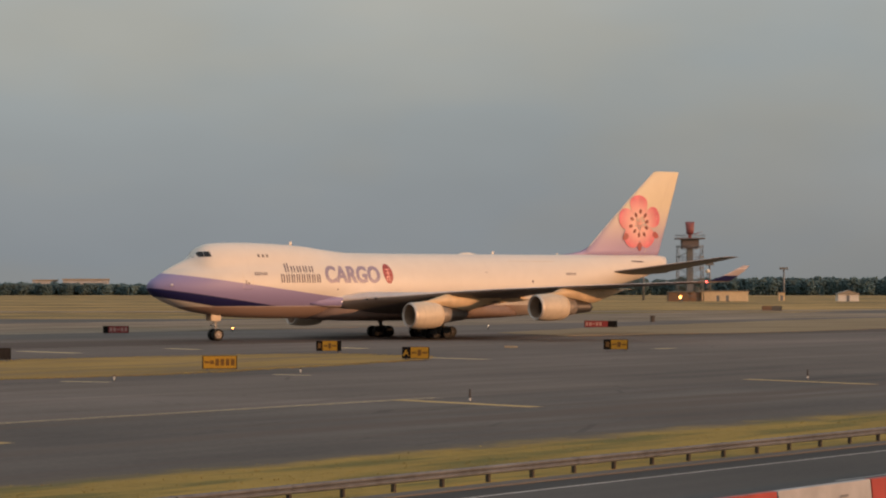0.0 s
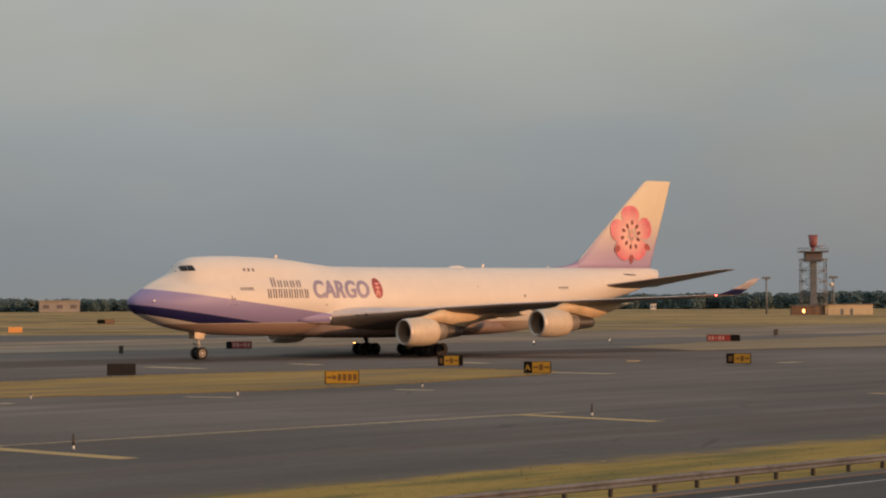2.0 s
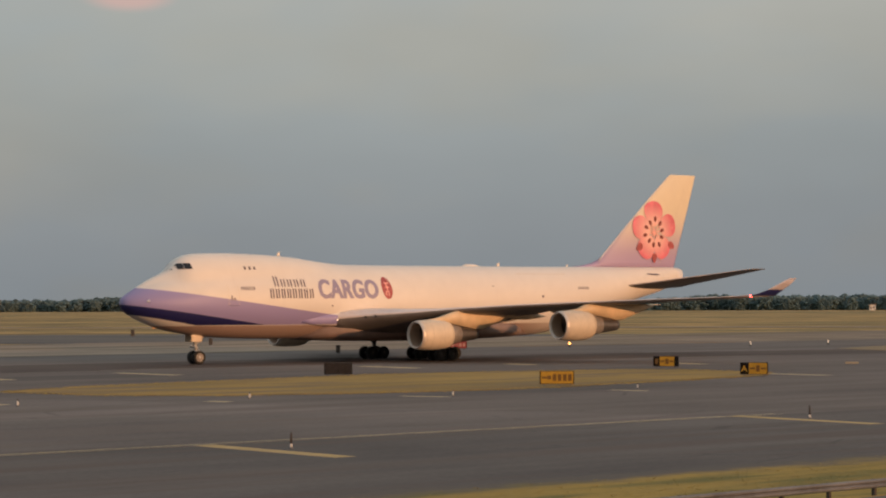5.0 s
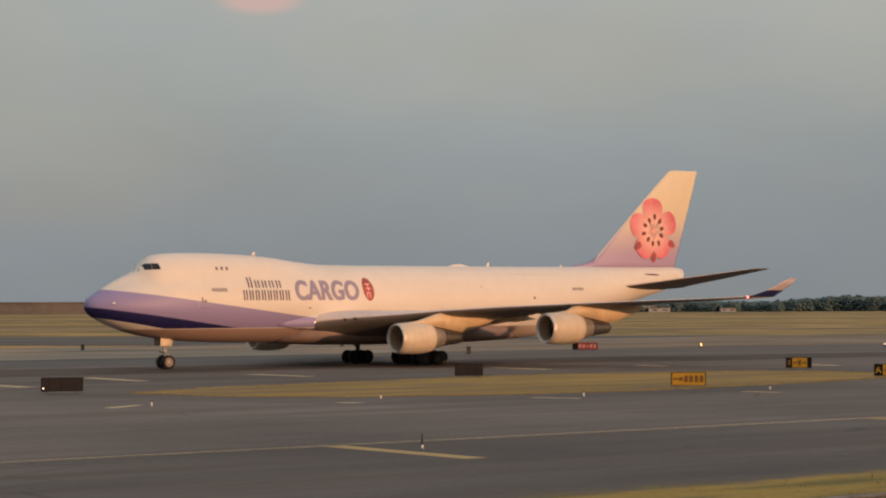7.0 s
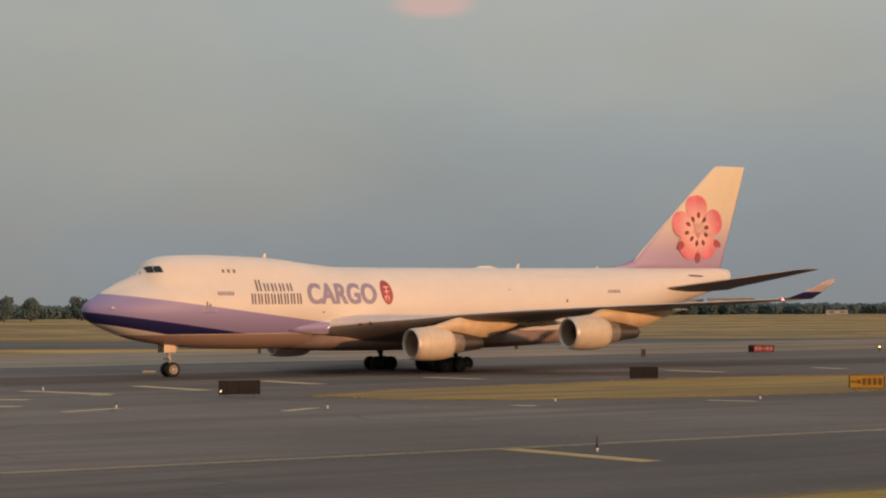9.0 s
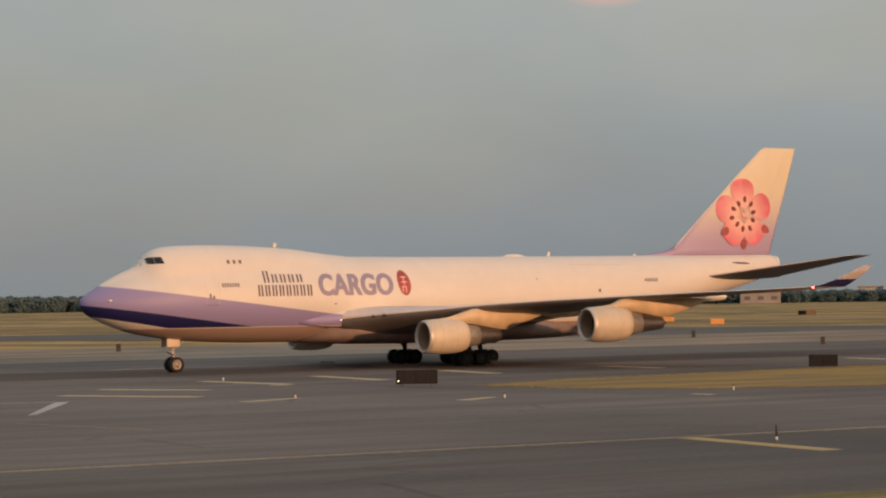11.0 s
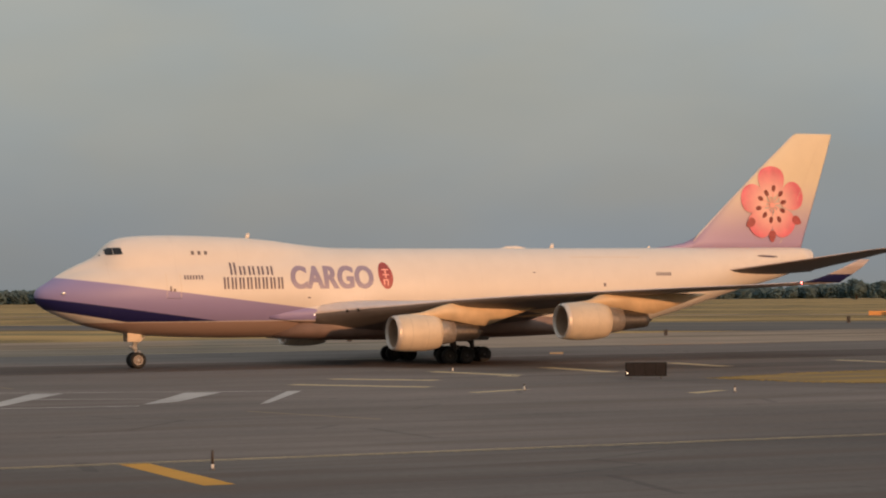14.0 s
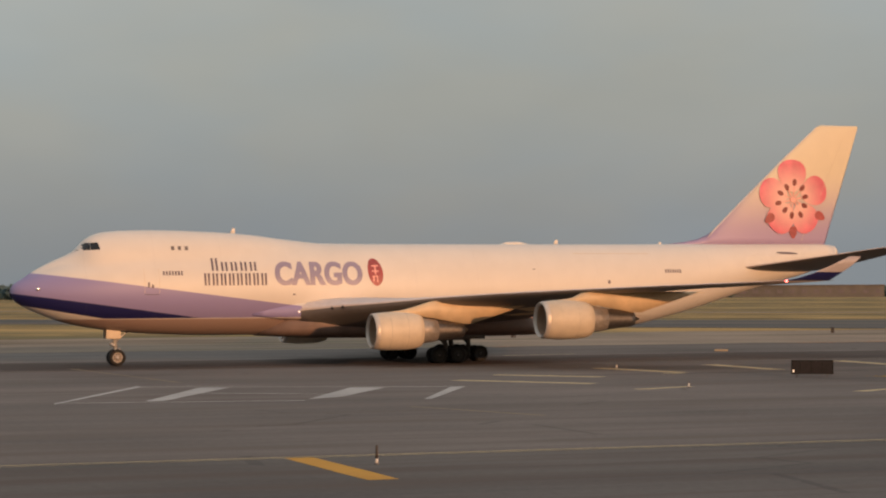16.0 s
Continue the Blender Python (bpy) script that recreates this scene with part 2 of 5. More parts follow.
# ---- mesh helpers ----
def mesh_ob(name, bm, mat, parent=None, smooth=True, label=""):
    me = bpy.data.meshes.new(name)
    bmesh.ops.recalc_face_normals(bm, faces=bm.faces[:])
    bm.to_mesh(me)
    bm.free()
    if smooth:
        for p in me.polygons:
            p.use_smooth = True
    mats = mat if isinstance(mat, (list, tuple)) else [mat]
    for x in mats:
        me.materials.append(x)
    ob = new(name, me)
    if parent is not None:
        ob.parent = parent
    if label:
        tagged(ob, label=label)
    return ob


def part(name, bm, material, parent, label="", smooth=True):
    return mesh_ob(name, bm, material, parent, smooth, label)


def loft(rings, cap=True):
    """A skin through closed rings of equally many points."""
    bm = bmesh.new()
    vs = [[bm.verts.new(p) for p in r] for r in rings]
    n = len(rings[0])
    for a, b in zip(vs, vs[1:]):
        for i in range(n):
            bm.faces.new((a[i], a[(i + 1) % n], b[(i + 1) % n], b[i]))
    if cap:
        bm.faces.new(vs[0])
        bm.faces.new(vs[-1])
    return bm


def add_box(bm, x0, x1, y0, y1, z0, z1, m=None):
    vs = [bm.verts.new(p) for p in ((x0, y0, z0), (x1, y0, z0), (x1, y1, z0), (x0, y1, z0),
                                    (x0, y0, z1), (x1, y0, z1), (x1, y1, z1), (x0, y1, z1))]
    if m is not None:
        for v in vs:
            v.co = m @ v.co
    for f in ((0, 3, 2, 1), (4, 5, 6, 7), (0, 1, 5, 4), (1, 2, 6, 5), (2, 3, 7, 6), (3, 0, 4, 7)):
        bm.faces.new([vs[i] for i in f])
    return vs


def box(x0, x1, y0, y1, z0, z1, bevel=0.0, m=None):
    bm = bmesh.new()
    add_box(bm, x0, x1, y0, y1, z0, z1, m)
    if bevel:
        bmesh.ops.bevel(bm, geom=bm.edges[:], offset=bevel, segments=2, affect="EDGES", profile=0.5)
    return bm


def add_tube(bm, a, b, r0, r1=None, seg=10):
    """A round bar from a to b."""
    a, b = Vector(a), Vector(b)
    r1 = r0 if r1 is None else r1
    q = (b - a).to_track_quat("Z", "Y")
    ring = [Vector((math.cos(2 * math.pi * i / seg), math.sin(2 * math.pi * i / seg), 0)) for i in range(seg)]
    va = [bm.verts.new(a + q @ (p * r0)) for p in ring]
    vb = [bm.verts.new(b + q @ (p * r1)) for p in ring]
    for i in range(seg):
        bm.faces.new((va[i], va[(i + 1) % seg], vb[(i + 1) % seg], vb[i]))
    bm.faces.new(va), bm.faces.new(vb)
    return bm


def tube(a, b, r0, r1=None, seg=10):
    return add_tube(bmesh.new(), a, b, r0, r1, seg)


def lathe(profile, centre, axis="X", seg=32, squash=1.0):
    """Turns (along, radius) pairs round an axis through centre."""
    rings = []
    for t, r in profile:
        ring = []
        for i in range(seg):
            a = 2 * math.pi * i / seg
            u, v = r * math.cos(a), r * math.sin(a) * squash
            p = (t, u, v) if axis == "X" else (u, t, v) if axis == "Y" else (u, v, t)
            ring.append(Vector(centre) + Vector(p))
        rings.append(ring)
    return loft(rings, cap=False)


def hermite(xs, ys, x):
    """Smooth monotone-ish curve through the stations."""
    xs, ys = np.array(xs, float), np.array(ys, float)
    d = np.diff(ys) / np.diff(xs)
    m = np.empty_like(ys)
    m[0], m[-1] = d[0], d[-1]
    for i in range(1, len(xs) - 1):
        m[i] = 0 if d[i - 1] * d[i] <= 0 else 2 * d[i - 1] * d[i] / (d[i - 1] + d[i])
    i = int(min(max(np.searchsorted(xs, x) - 1, 0), len(xs) - 2))
    h = xs[i + 1] - xs[i]
    t = (x - xs[i]) / h
    return float((1 + 2 * t) * (1 - t) ** 2 * ys[i] + t * (1 - t) ** 2 * h * m[i] + t * t * (3 - 2 * t) * ys[i + 1] + t * t * (t - 1) * h * m[i + 1])


# ---- the aircraft: x runs aft from the nose, -y is its port side, z up from the ground ----
plane = new("cargo_airplane")
tagged(plane, "white four-engined cargo jet with lavender nose sweep, taxiing on the taxiway", "airplane")

ST_X = [0.0, 0.12, 0.45, 0.9, 1.65, 2.94, 4.24, 4.89, 5.32, 5.98, 6.85, 8.2, 10.4, 14.9, 18.1, 20.4, 22.3, 24.0, 40.0, 46.5, 49.0, 54.3, 58.9, 62.0, 65.5, 67.6, 68.7, 69.0]
ST_BOT = [5.55, 5.08, 4.72, 4.44, 4.06, 3.54, 3.13, 2.99, 2.90, 2.79, 2.66, 2.50, 2.33, 2.20, 2.18, 2.18, 2.18, 2.18, 2.18, 2.20, 2.45, 3.62, 4.95, 5.80, 6.65, 7.35, 7.85, 8.35]
ST_MAIN = [5.65, 5.98, 6.25, 6.50, 6.90, 7.40, 7.85, 8.02, 8.15, 8.35, 8.55, 8.80, 9.00, 9.10, 9.12, 9.13, 9.13, 9.13, 9.14, 9.16, 9.17, 9.20, 9.23, 9.25, 9.25, 9.23, 9.10, 8.75]
ST_W = [0.04, 0.50, 0.98, 1.38, 1.84, 2.36, 2.72, 2.86, 2.94, 3.03, 3.12, 3.20, 3.25, 3.25, 3.25, 3.25, 3.25, 3.25, 3.25, 3.20, 3.10, 2.68, 2.15, 1.70, 1.18, 0.82, 0.55, 0.18]
UP_X = [0.0, 1.65, 2.94, 4.24, 4.89, 5.32, 5.98, 6.85, 8.17, 10.4, 12.6, 14.9, 18.1, 20.4, 22.3, 24.0, 26.0]
UP_TOP = [5.7, 7.03, 7.74, 8.33, 8.80, 9.31, 9.73, 9.97, 10.08, 10.13, 10.10, 10.02, 9.81, 9.51, 9.29, 9.13, 9.12]
UP_W = [0.02, 0.75, 1.25, 1.62, 1.85, 2.02, 2.22, 2.36, 2.45, 2.50, 2.50, 2.48, 2.42, 2.35, 2.2, 2.0, 1.6]


def hull_section(x, n=64):
    """One ring of the hull: the main lobe joined with the upper-deck lobe."""
    zb, zt, w = (hermite(ST_X, s, x) for s in (ST_BOT, ST_MAIN, ST_W))
    zc, hz = (zb + zt) / 2, (zt - zb) / 2
    up = x < 26
    if up:
        ut, uw = hermite(UP_X, UP_TOP, x), hermite(UP_X, UP_W, x)
        uh = min(2.6, max(0.3, (ut - zb) * 0.42))
        uc = ut - uh
    ring = []
    for i in range(n):
        a = 2 * math.pi * (i + 0.5) / n
        dy, dz = math.sin(a), -math.cos(a)
        r = 1 / math.sqrt((dy / w) ** 2 + (dz / hz) ** 2)
        if up:
            qa = (dy / uw) ** 2 + (dz / uh) ** 2
            qb = 2 * dz * (zc - uc) / uh ** 2
            qc = ((zc - uc) / uh) ** 2 - 1
            disc = qb * qb - 4 * qa * qc
            if disc > 0:
                r2 = (-qb + math.sqrt(disc)) / (2 * qa)
                k = 0.10
                r = 0.5 * (r + r2 + math.sqrt((r - r2) ** 2 + k * k)) - k * 0.2 if r2 > 0 else r
        ring.append((x, r * dy, zc + r * dz))
    return ring


def hull_y(x, z):
    """The hull's half width at a station and height."""
    pts = [p for p in hull_section(x, 96) if p[1] > 0]
    pts.sort(key=lambda p: p[2])
    return float(np.interp(z, [p[2] for p in pts], [p[1] for p in pts]))


xs = list(np.linspace(0, 1, 9) ** 1.6 * 3.0) + list(np.arange(3.4, 9, 0.35)) + list(np.arange(9.2, 46, 1.2)) + list(np.arange(46, 68.4, 0.8)) + [68.4, 68.7, 68.9, 69.0]
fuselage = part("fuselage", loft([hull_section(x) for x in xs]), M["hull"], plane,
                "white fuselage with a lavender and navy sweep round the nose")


def airfoil(chord, thick, n=14, upper=1.05, lower=0.95):
    """Closed section: (along, up) from the leading edge."""
    pts = []
    for i in range(n + 1):
        u = (1 - math.cos(math.pi * i / n)) / 2
        t = 5 * thick * (0.2969 * math.sqrt(u) - 0.126 * u - 0.3516 * u * u + 0.2843 * u ** 3 - 0.1015 * u ** 4)
        pts.append((u, t))
    up = [(u * chord, t * chord * upper) for u, t in pts]
    lo = [(u * chord, -t * chord * lower) for u, t in pts[1:-1]]
    return up + lo[::-1]


def crest(span):
    """How much fuller the upper side is towards the root of the main wing."""
    return float(np.interp(abs(span), [2.8, 12.0], [1.2, 0.5])) if abs(span) > 2.2 else 0.5


def flying_surface(stations, upright=False):
    """stations: (le_x, chord, span, height, thickness ratio, twist degrees)."""
    rings = []
    for lx, ch, sp_, ht, th, tw in stations:
        ring = []
        c, s = math.cos(radians(tw)), math.sin(radians(tw))
        for u, v in (airfoil(ch, th) if upright else airfoil(ch, th, 14, crest(sp_), 1.3 - 0.15 * (crest(sp_) - 0.5))):
            a, b = u * c + v * s, -u * s + v * c
            ring.append((lx + a, sp_ + b, ht) if upright else (lx + a, sp_, ht + b))
        rings.append(ring)
    return loft(rings)


def leading_edge(stations, upright=False, k=1):
    """The pale metal skin round a leading edge, a finger proud of the paint behind it."""
    rings = []
    for lx, ch, sp_, ht, th, tw in stations:
        prof = airfoil(ch, th) if upright else airfoil(ch, th, 14, crest(sp_), 1.3 - 0.15 * (crest(sp_) - 0.5))
        n = len(prof)
        pick = [prof[(i) % n] for i in range(0 if k > 2 else -1, k + 1)]
        hub, grow = ((0.12 * ch, 0.0), 1.012) if k > 2 else ((0.05 * ch, 0.0), 1.04)
        ring = []
        c, s = math.cos(radians(tw)), math.sin(radians(tw))
        for u, v in [(hub[0] + (u - hub[0]) * grow, v * grow) for u, v in pick] + [hub]:
            a, b = u * c + v * s, -u * s + v * c
            ring.append((lx + a, sp_ + b, ht) if upright else (lx + a, sp_, ht + b))
        rings.append(ring)
    return loft(rings)


def wing_stations(side):
    st = []
    for y, lx, ch, z, th, tw in ((2.4, 19.6, 20.2, 3.90, .105, 2), (3.4, 21.3, 18.6, 4.02, .108, 2), (6.0, 23.6, 16.2, 4.33, .10, 2),
                                 (9.0, 26.3, 13.6, 4.62, .088, 1.5), (12.0, 29.0, 11.3, 4.96, .075, 1), (16.0, 32.6, 9.6, 5.26, .066, 0.5),
                                 (20.5, 36.65, 7.9, 5.52, .060, 0), (25.0, 40.7, 6.3, 5.76, .056, -.3), (29.0, 44.3, 5.0, 5.94, .054, -.5), (31.4, 46.5, 4.1, 6.08, .052, -.5)):
        st.append((lx, ch, side * y, z, th, tw))
    return st


def wing_at(y):
    st = wing_stations(1)
    return [float(np.interp(y, [s[2] for s in st], [s[k] for s in st])) for k in (0, 1, 3, 4)]


def nacelle_parts(engine, x0, y, z, length, core_end):
    """A high-bypass engine: cowl with rolled lip, fan and spinner inside, bare core and plug behind."""
    c = (0, y, z)
    cowl = [(x0 + 0.10, 1.20), (x0 + 0.28, 1.285), (x0 + 0.6, 1.345), (x0 + 1.2, 1.39), (x0 + 2.1, 1.39), (x0 + 2.7, 1.365), (x0 + length - 0.45, 1.30), (x0 + length, 1.175),
            (x0 + length, 1.12), (x0 + length - 0.8, 1.05)]
    part("cowl", lathe(cowl, c, seg=40), M["nacelle"], engine)
    lip = [(x0 + 0.22, 1.075), (x0 + 0.12, 1.10), (x0 + 0.02, 1.15), (x0, 1.19), (x0 + 0.03, 1.235), (x0 + 0.12, 1.275), (x0 + 0.30, 1.318), (x0 + 0.34, 1.30)]
    part("intake_lip", lathe(lip, c, seg=40), M["lip"], engine, "polished metal intake lip")
    for xs_, r_ in ((x0 + 1.15, 1.387), (x0 + 2.45, 1.377)):
        part("cowl_seam", lathe([(xs_, r_ + 0.004), (xs_ + 0.035, r_ + 0.004)], c, seg=40), M["seam"], engine)
    part("intake_duct", lathe([(x0 + 0.20, 1.078), (x0 + 0.7, 1.062), (x0 + 1.55, 1.10)], c, seg=40), M["duct"], engine, "brown shaded intake lining")
    bm = bmesh.new()
    for k in range(28):
        a = 2 * math.pi * k / 28
        vs = []
        for r, off, tw in ((0.32, 0.0, 0.05), (1.09, 0.0, 0.16)):
            for sx, da in ((-0.10, -tw), (0.12, tw)):
                vs.append(bm.verts.new((x0 + 1.35 + sx, y + r * math.cos(a + da * .6), z + r * math.sin(a + da * .6))))
        bm.faces.new((vs[0], vs[1], vs[3], vs[2]))
    add_tube(bm, (x0 + 1.56, y, z), (x0 + 1.60, y, z), 1.10, seg=32)
    part("fan", bm, M["fan"], engine, smooth=False)
    part("spinner", lathe([(x0 + 0.85, 0.02), (x0 + 1.0, 0.16), (x0 + 1.25, 0.29), (x0 + 1.5, 0.34)], c, seg=20), M["dark"], engine)
    cz = z + 0.02
    xe = x0 + length
    core = [(xe - 0.9, 1.06), (xe - 0.1, 0.98), (xe + 0.6, 0.90), (xe + 1.25, 0.80), (xe + 1.27, 0.76), (xe + 0.9, 0.7)]
    part("core_cowl", lathe(core, (0, y, cz), seg=28), M["core"], engine, "bare metal core cowl")
    part("exhaust_nozzle", lathe([(xe + 1.2, 0.785), (xe + 1.9, 0.69), (core_end - 0.35, 0.56), (core_end, 0.50), (core_end, 0.46), (core_end - 0.6, 0.44)], (0, y, cz), seg=28), M["exhaust"], engine, "heat-darkened exhaust nozzle")
    part("exhaust_plug", lathe([(core_end - 0.7, 0.30), (core_end + 0.1, 0.2), (core_end + 0.5, 0.03)], (0, y, cz), seg=16), M["dark"], engine)


def pylon_mesh(x0, y, z, length):
    """The strut between engine and wing: a thin vertical fairing that runs back under the wing."""
    lx, ch, wz, th = wing_at(abs(y))
    front = x0 + 1.0
    top = [(front, z + 1.36), (front + 1.4, z + 1.50), (lx + 0.15, wz - 0.16), (lx + 2.0, wz - 0.05), (x0 + length + 8.6, wz - 0.2)]
    low = [(front, z + 1.20), (x0 + length + 0.2, z + 0.98), (x0 + length + 3.2, z + 0.40), (x0 + length + 8.6, z + 2.05)]
    end = x0 + length + 8.6
    bm = bmesh.new()
    rows = []
    N = 16
    for i in range(N + 1):
        t = i / N
        x = front + t * (end - front)
        zt = float(np.interp(x, [p[0] for p in top], [p[1] for p in top]))
        zl = float(np.interp(x, [p[0] for p in low], [p[1] for p in low]))
        zl = min(zl, zt - 0.03)
        hw = 0.05 + 0.34 * math.sin(math.pi * min(1, 0.08 + t * 0.9)) ** 0.7
        rows.append([(x, y - hw * .6, zt), (x, y + hw * .6, zt), (x, y + hw, (zt * .6 + zl * .4)), (x, y + hw * .8, zl), (x, y - hw * .8, zl), (x, y - hw, (zt * .6 + zl * .4))])
    bm.free()
    return loft(rows)


for side in (-1, 1):
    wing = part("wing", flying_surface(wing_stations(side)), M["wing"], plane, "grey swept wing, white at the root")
    # reaches far back on the wing, painting its upper front as lit
    part("leading_edge", leading_edge(wing_stations(side), k=5), M["edge"], wing, "metal leading edge, light put into its pale colour")
    # upswept winglet
    wl_rings = []
    for f, lx, ch in ((0.0, 46.8, 3.4), (0.12, 47.6, 2.75), (0.35, 48.7, 2.15), (0.7, 50.1, 1.55), (1.0, 51.2, 0.95)):
        yy, zz = 31.4 + 0.95 * f ** 0.8, 6.08 + 1.62 * f ** 1.15
        wl_rings.append([(lx + u, side * (yy + v * 0.9), zz + v * 0.35) for u, v in airfoil(ch, 0.07)])
    part("winglet", loft(wl_rings), M["winglet"], wing, "upswept winglet, navy at the foot")
    lamp = bmesh.new()
    bmesh.ops.create_uvsphere(lamp, u_segments=10, v_segments=6, radius=0.075)
    bmesh.ops.translate(lamp, verts=lamp.verts[:], vec=(46.75, side * 31.75, 6.06))
    part("navigation_light", lamp, M["red_glow"], wing, "glowing red wingtip light")
    # flap track canoes under the trailing edge
    for y, ln, drop in ((7.2, 6.4, 0.55), (10.2, 6.2, 0.55), (14.6, 5.4, 0.5), (18.2, 4.8, 0.45)):
        lx, ch, wz, th = wing_at(y)
        xa = lx + ch * 0.58
        prof = [(0, 0.03), (0.12, 0.22), (0.35, 0.36), (0.6, 0.34), (0.85, 0.17), (1.0, 0.02)]
        rings = [[(xa + f * ln, side * y + r * 0.75 * math.cos(a), wz - drop * (0.55 + 0.5 * f) + r * 1.2 * math.sin(a)) for a in [2 * math.pi * k / 16 for k in range(16)]] for f, r in prof]
        part("flap_fairing", loft(rings), M["pylon"], wing)
    for x0, y, z, ce in ((24.0, 11.55, 2.58, 31.1), (33.45, 20.5, 3.42, 40.6)):
        engine = new("engine")
        engine.parent = plane
        nacelle_parts(engine, x0, side * y, z, 3.72, ce)
        part("pylon", pylon_mesh(x0, side * y, z, 4.2), M["pylon"], engine)
    st = [(58.6, 9.6, side * 1.0, 7.15, .05, 0), (59.0, 9.0, side * 1.8, 7.28, .05, 0), (63.9, 5.6, side * 6.4, 8.12, .043, 0), (68.0, 2.6, side * 10.7, 8.90, .04, 0), (68.6, 1.9, side * 11.08, 8.96, .05, 0)]
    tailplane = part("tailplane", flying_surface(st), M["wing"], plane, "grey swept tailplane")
    part("leading_edge", leading_edge(st), M["edge"], tailplane, "metal leading edge, light put into its pale colour")

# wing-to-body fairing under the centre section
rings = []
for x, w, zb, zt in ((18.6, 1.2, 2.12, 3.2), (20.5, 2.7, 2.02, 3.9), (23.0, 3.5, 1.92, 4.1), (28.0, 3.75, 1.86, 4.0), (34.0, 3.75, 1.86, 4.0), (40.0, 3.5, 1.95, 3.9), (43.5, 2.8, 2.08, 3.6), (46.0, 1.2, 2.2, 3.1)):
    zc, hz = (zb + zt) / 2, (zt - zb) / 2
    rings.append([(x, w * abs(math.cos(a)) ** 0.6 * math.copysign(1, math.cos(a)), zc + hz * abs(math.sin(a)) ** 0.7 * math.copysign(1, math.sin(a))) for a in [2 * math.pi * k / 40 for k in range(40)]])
part("body_fairing", loft(rings), M["belly"], plane, "wing-to-body fairing, grey with painted shade")

# smooth blisters where the wing roots meet the hull
for side in (-1, 1):
    rings = []
    for x, w, h in ((17.6, 0.12, 0.20), (18.6, 0.22, 0.36), (19.6, 0.36, 0.50), (20.6, 0.52, 0.62), (21.6, 0.68, 0.72), (22.8, 0.80, 0.76), (24.4, 0.74, 0.68), (26.2, 0.5, 0.5), (27.6, 0.2, 0.2)):
        zc = 3.92 + (x - 17.8) * 0.045
        yc = hull_y(x, zc) - 0.16
        rings.append([(x, side * (yc + w * math.cos(a)), zc + h * math.sin(a) * (0.9 if math.sin(a) > 0 else 1.15)) for a in [2 * math.pi * k / 28 for k in range(28)]])
    part("root_fairing", loft(rings), M["hull"], plane, "smooth lavender wing-root fairing")

# the fin with its dorsal fillet, and the rudder
fin_st = [(56.0, 11.8, 0, 9.0, .08, 0), (56.85, 11.2, 0, 9.75, .08, 0), (57.5, 10.75, 0, 10.4, .08, 0), (60.2, 8.9, 0, 12.9, .08, 0), (63.85, 6.35, 0, 16.2, .075, 0), (67.1, 4.0, 0, 19.0, .07, 0), (67.5, 3.6, 0, 19.17, .045, 0)]
fin = part("fin", flying_surface(fin_st, True), M["fin"], plane, "tall tail fin, rose at the root, with a pink blossom")
part("leading_edge", leading_edge(fin_st[1:-1], True), M["edge"], fin, "pale leading edge")
part("dorsal_fillet", loft([[(x, y * w, z) for y, z in ((-1, 9.0), (-.55, (9.05 + t) / 2), (0, t), (.55, (9.05 + t) / 2), (1, 9.0))] for x, w, t in ((53.2, .04, 9.2), (54.8, .14, 9.36), (56.0, .24, 9.60), (56.9, .32, 9.96), (57.7, .36, 10.50), (58.7, .40, 11.40))]), M["fin"], fin)
rud = bmesh.new()
for z0, z1 in ((9.5, 13.3), (13.36, 18.3)):
    xa0, xa1 = (np.interp(z, [9.0, 19.17], [65.3, 70.1]) for z in (z0, z1))
    for s in (-1, 1):
        vs = [rud.verts.new((xa0, s * 0.235, z0)), rud.verts.new((xa1, s * 0.12, z1)), rud.verts.new((xa1 + 0.02, s * 0.12, z1)), rud.verts.new((xa0 + 0.03, s * 0.235, z0))]
        rud.faces.new(vs)
part("rudder_seam", rud, M["nacelle"], fin)


# ---- paint marks and fittings laid on the skin ----
def decal(name, polys, surface, mat, parent, label="", off=0.012, step=0.4, side=-1):
    """Flat outlines in (x, z), cut into strips and wrapped on a curved surface."""
    bm = bmesh.new()
    for poly in polys:
        bm.faces.new([bm.verts.new((x, 0, z)) for x, z in poly])
    bmesh.ops.triangulate(bm, faces=bm.faces[:])
    xs_ = [v.co.x for v in bm.verts]
    zs_ = [v.co.z for v in bm.verts]
    for lo, hi, ax in ((min(xs_), max(xs_), (1, 0, 0)), (min(zs_), max(zs_), (0, 0, 1))):
        for k in range(1, int((hi - lo) / step) + 1):
            co = Vector(ax) * (lo + k * step)
            bmesh.ops.bisect_plane(bm, geom=bm.verts[:] + bm.edges[:] + bm.faces[:], plane_co=co, plane_no=Vector(ax))
    cache = {}
    for v in bm.verts:
        key = (round(v.co.x, 2), round(v.co.z, 2))
        if key not in cache:
            cache[key] = surface(*key)
        v.co.y = side * (cache[key] + off)
    me = bpy.data.meshes.new(name)
    for f in bm.faces:
        f.normal_update()
        if f.normal.y * side < 0:
            f.normal_flip()
    bm.to_mesh(me)
    bm.free()
    me.materials.append(mat)
    ob = new(name, me)
    ob.parent = parent
    if label:
        tagged(ob, label=label)
    return ob


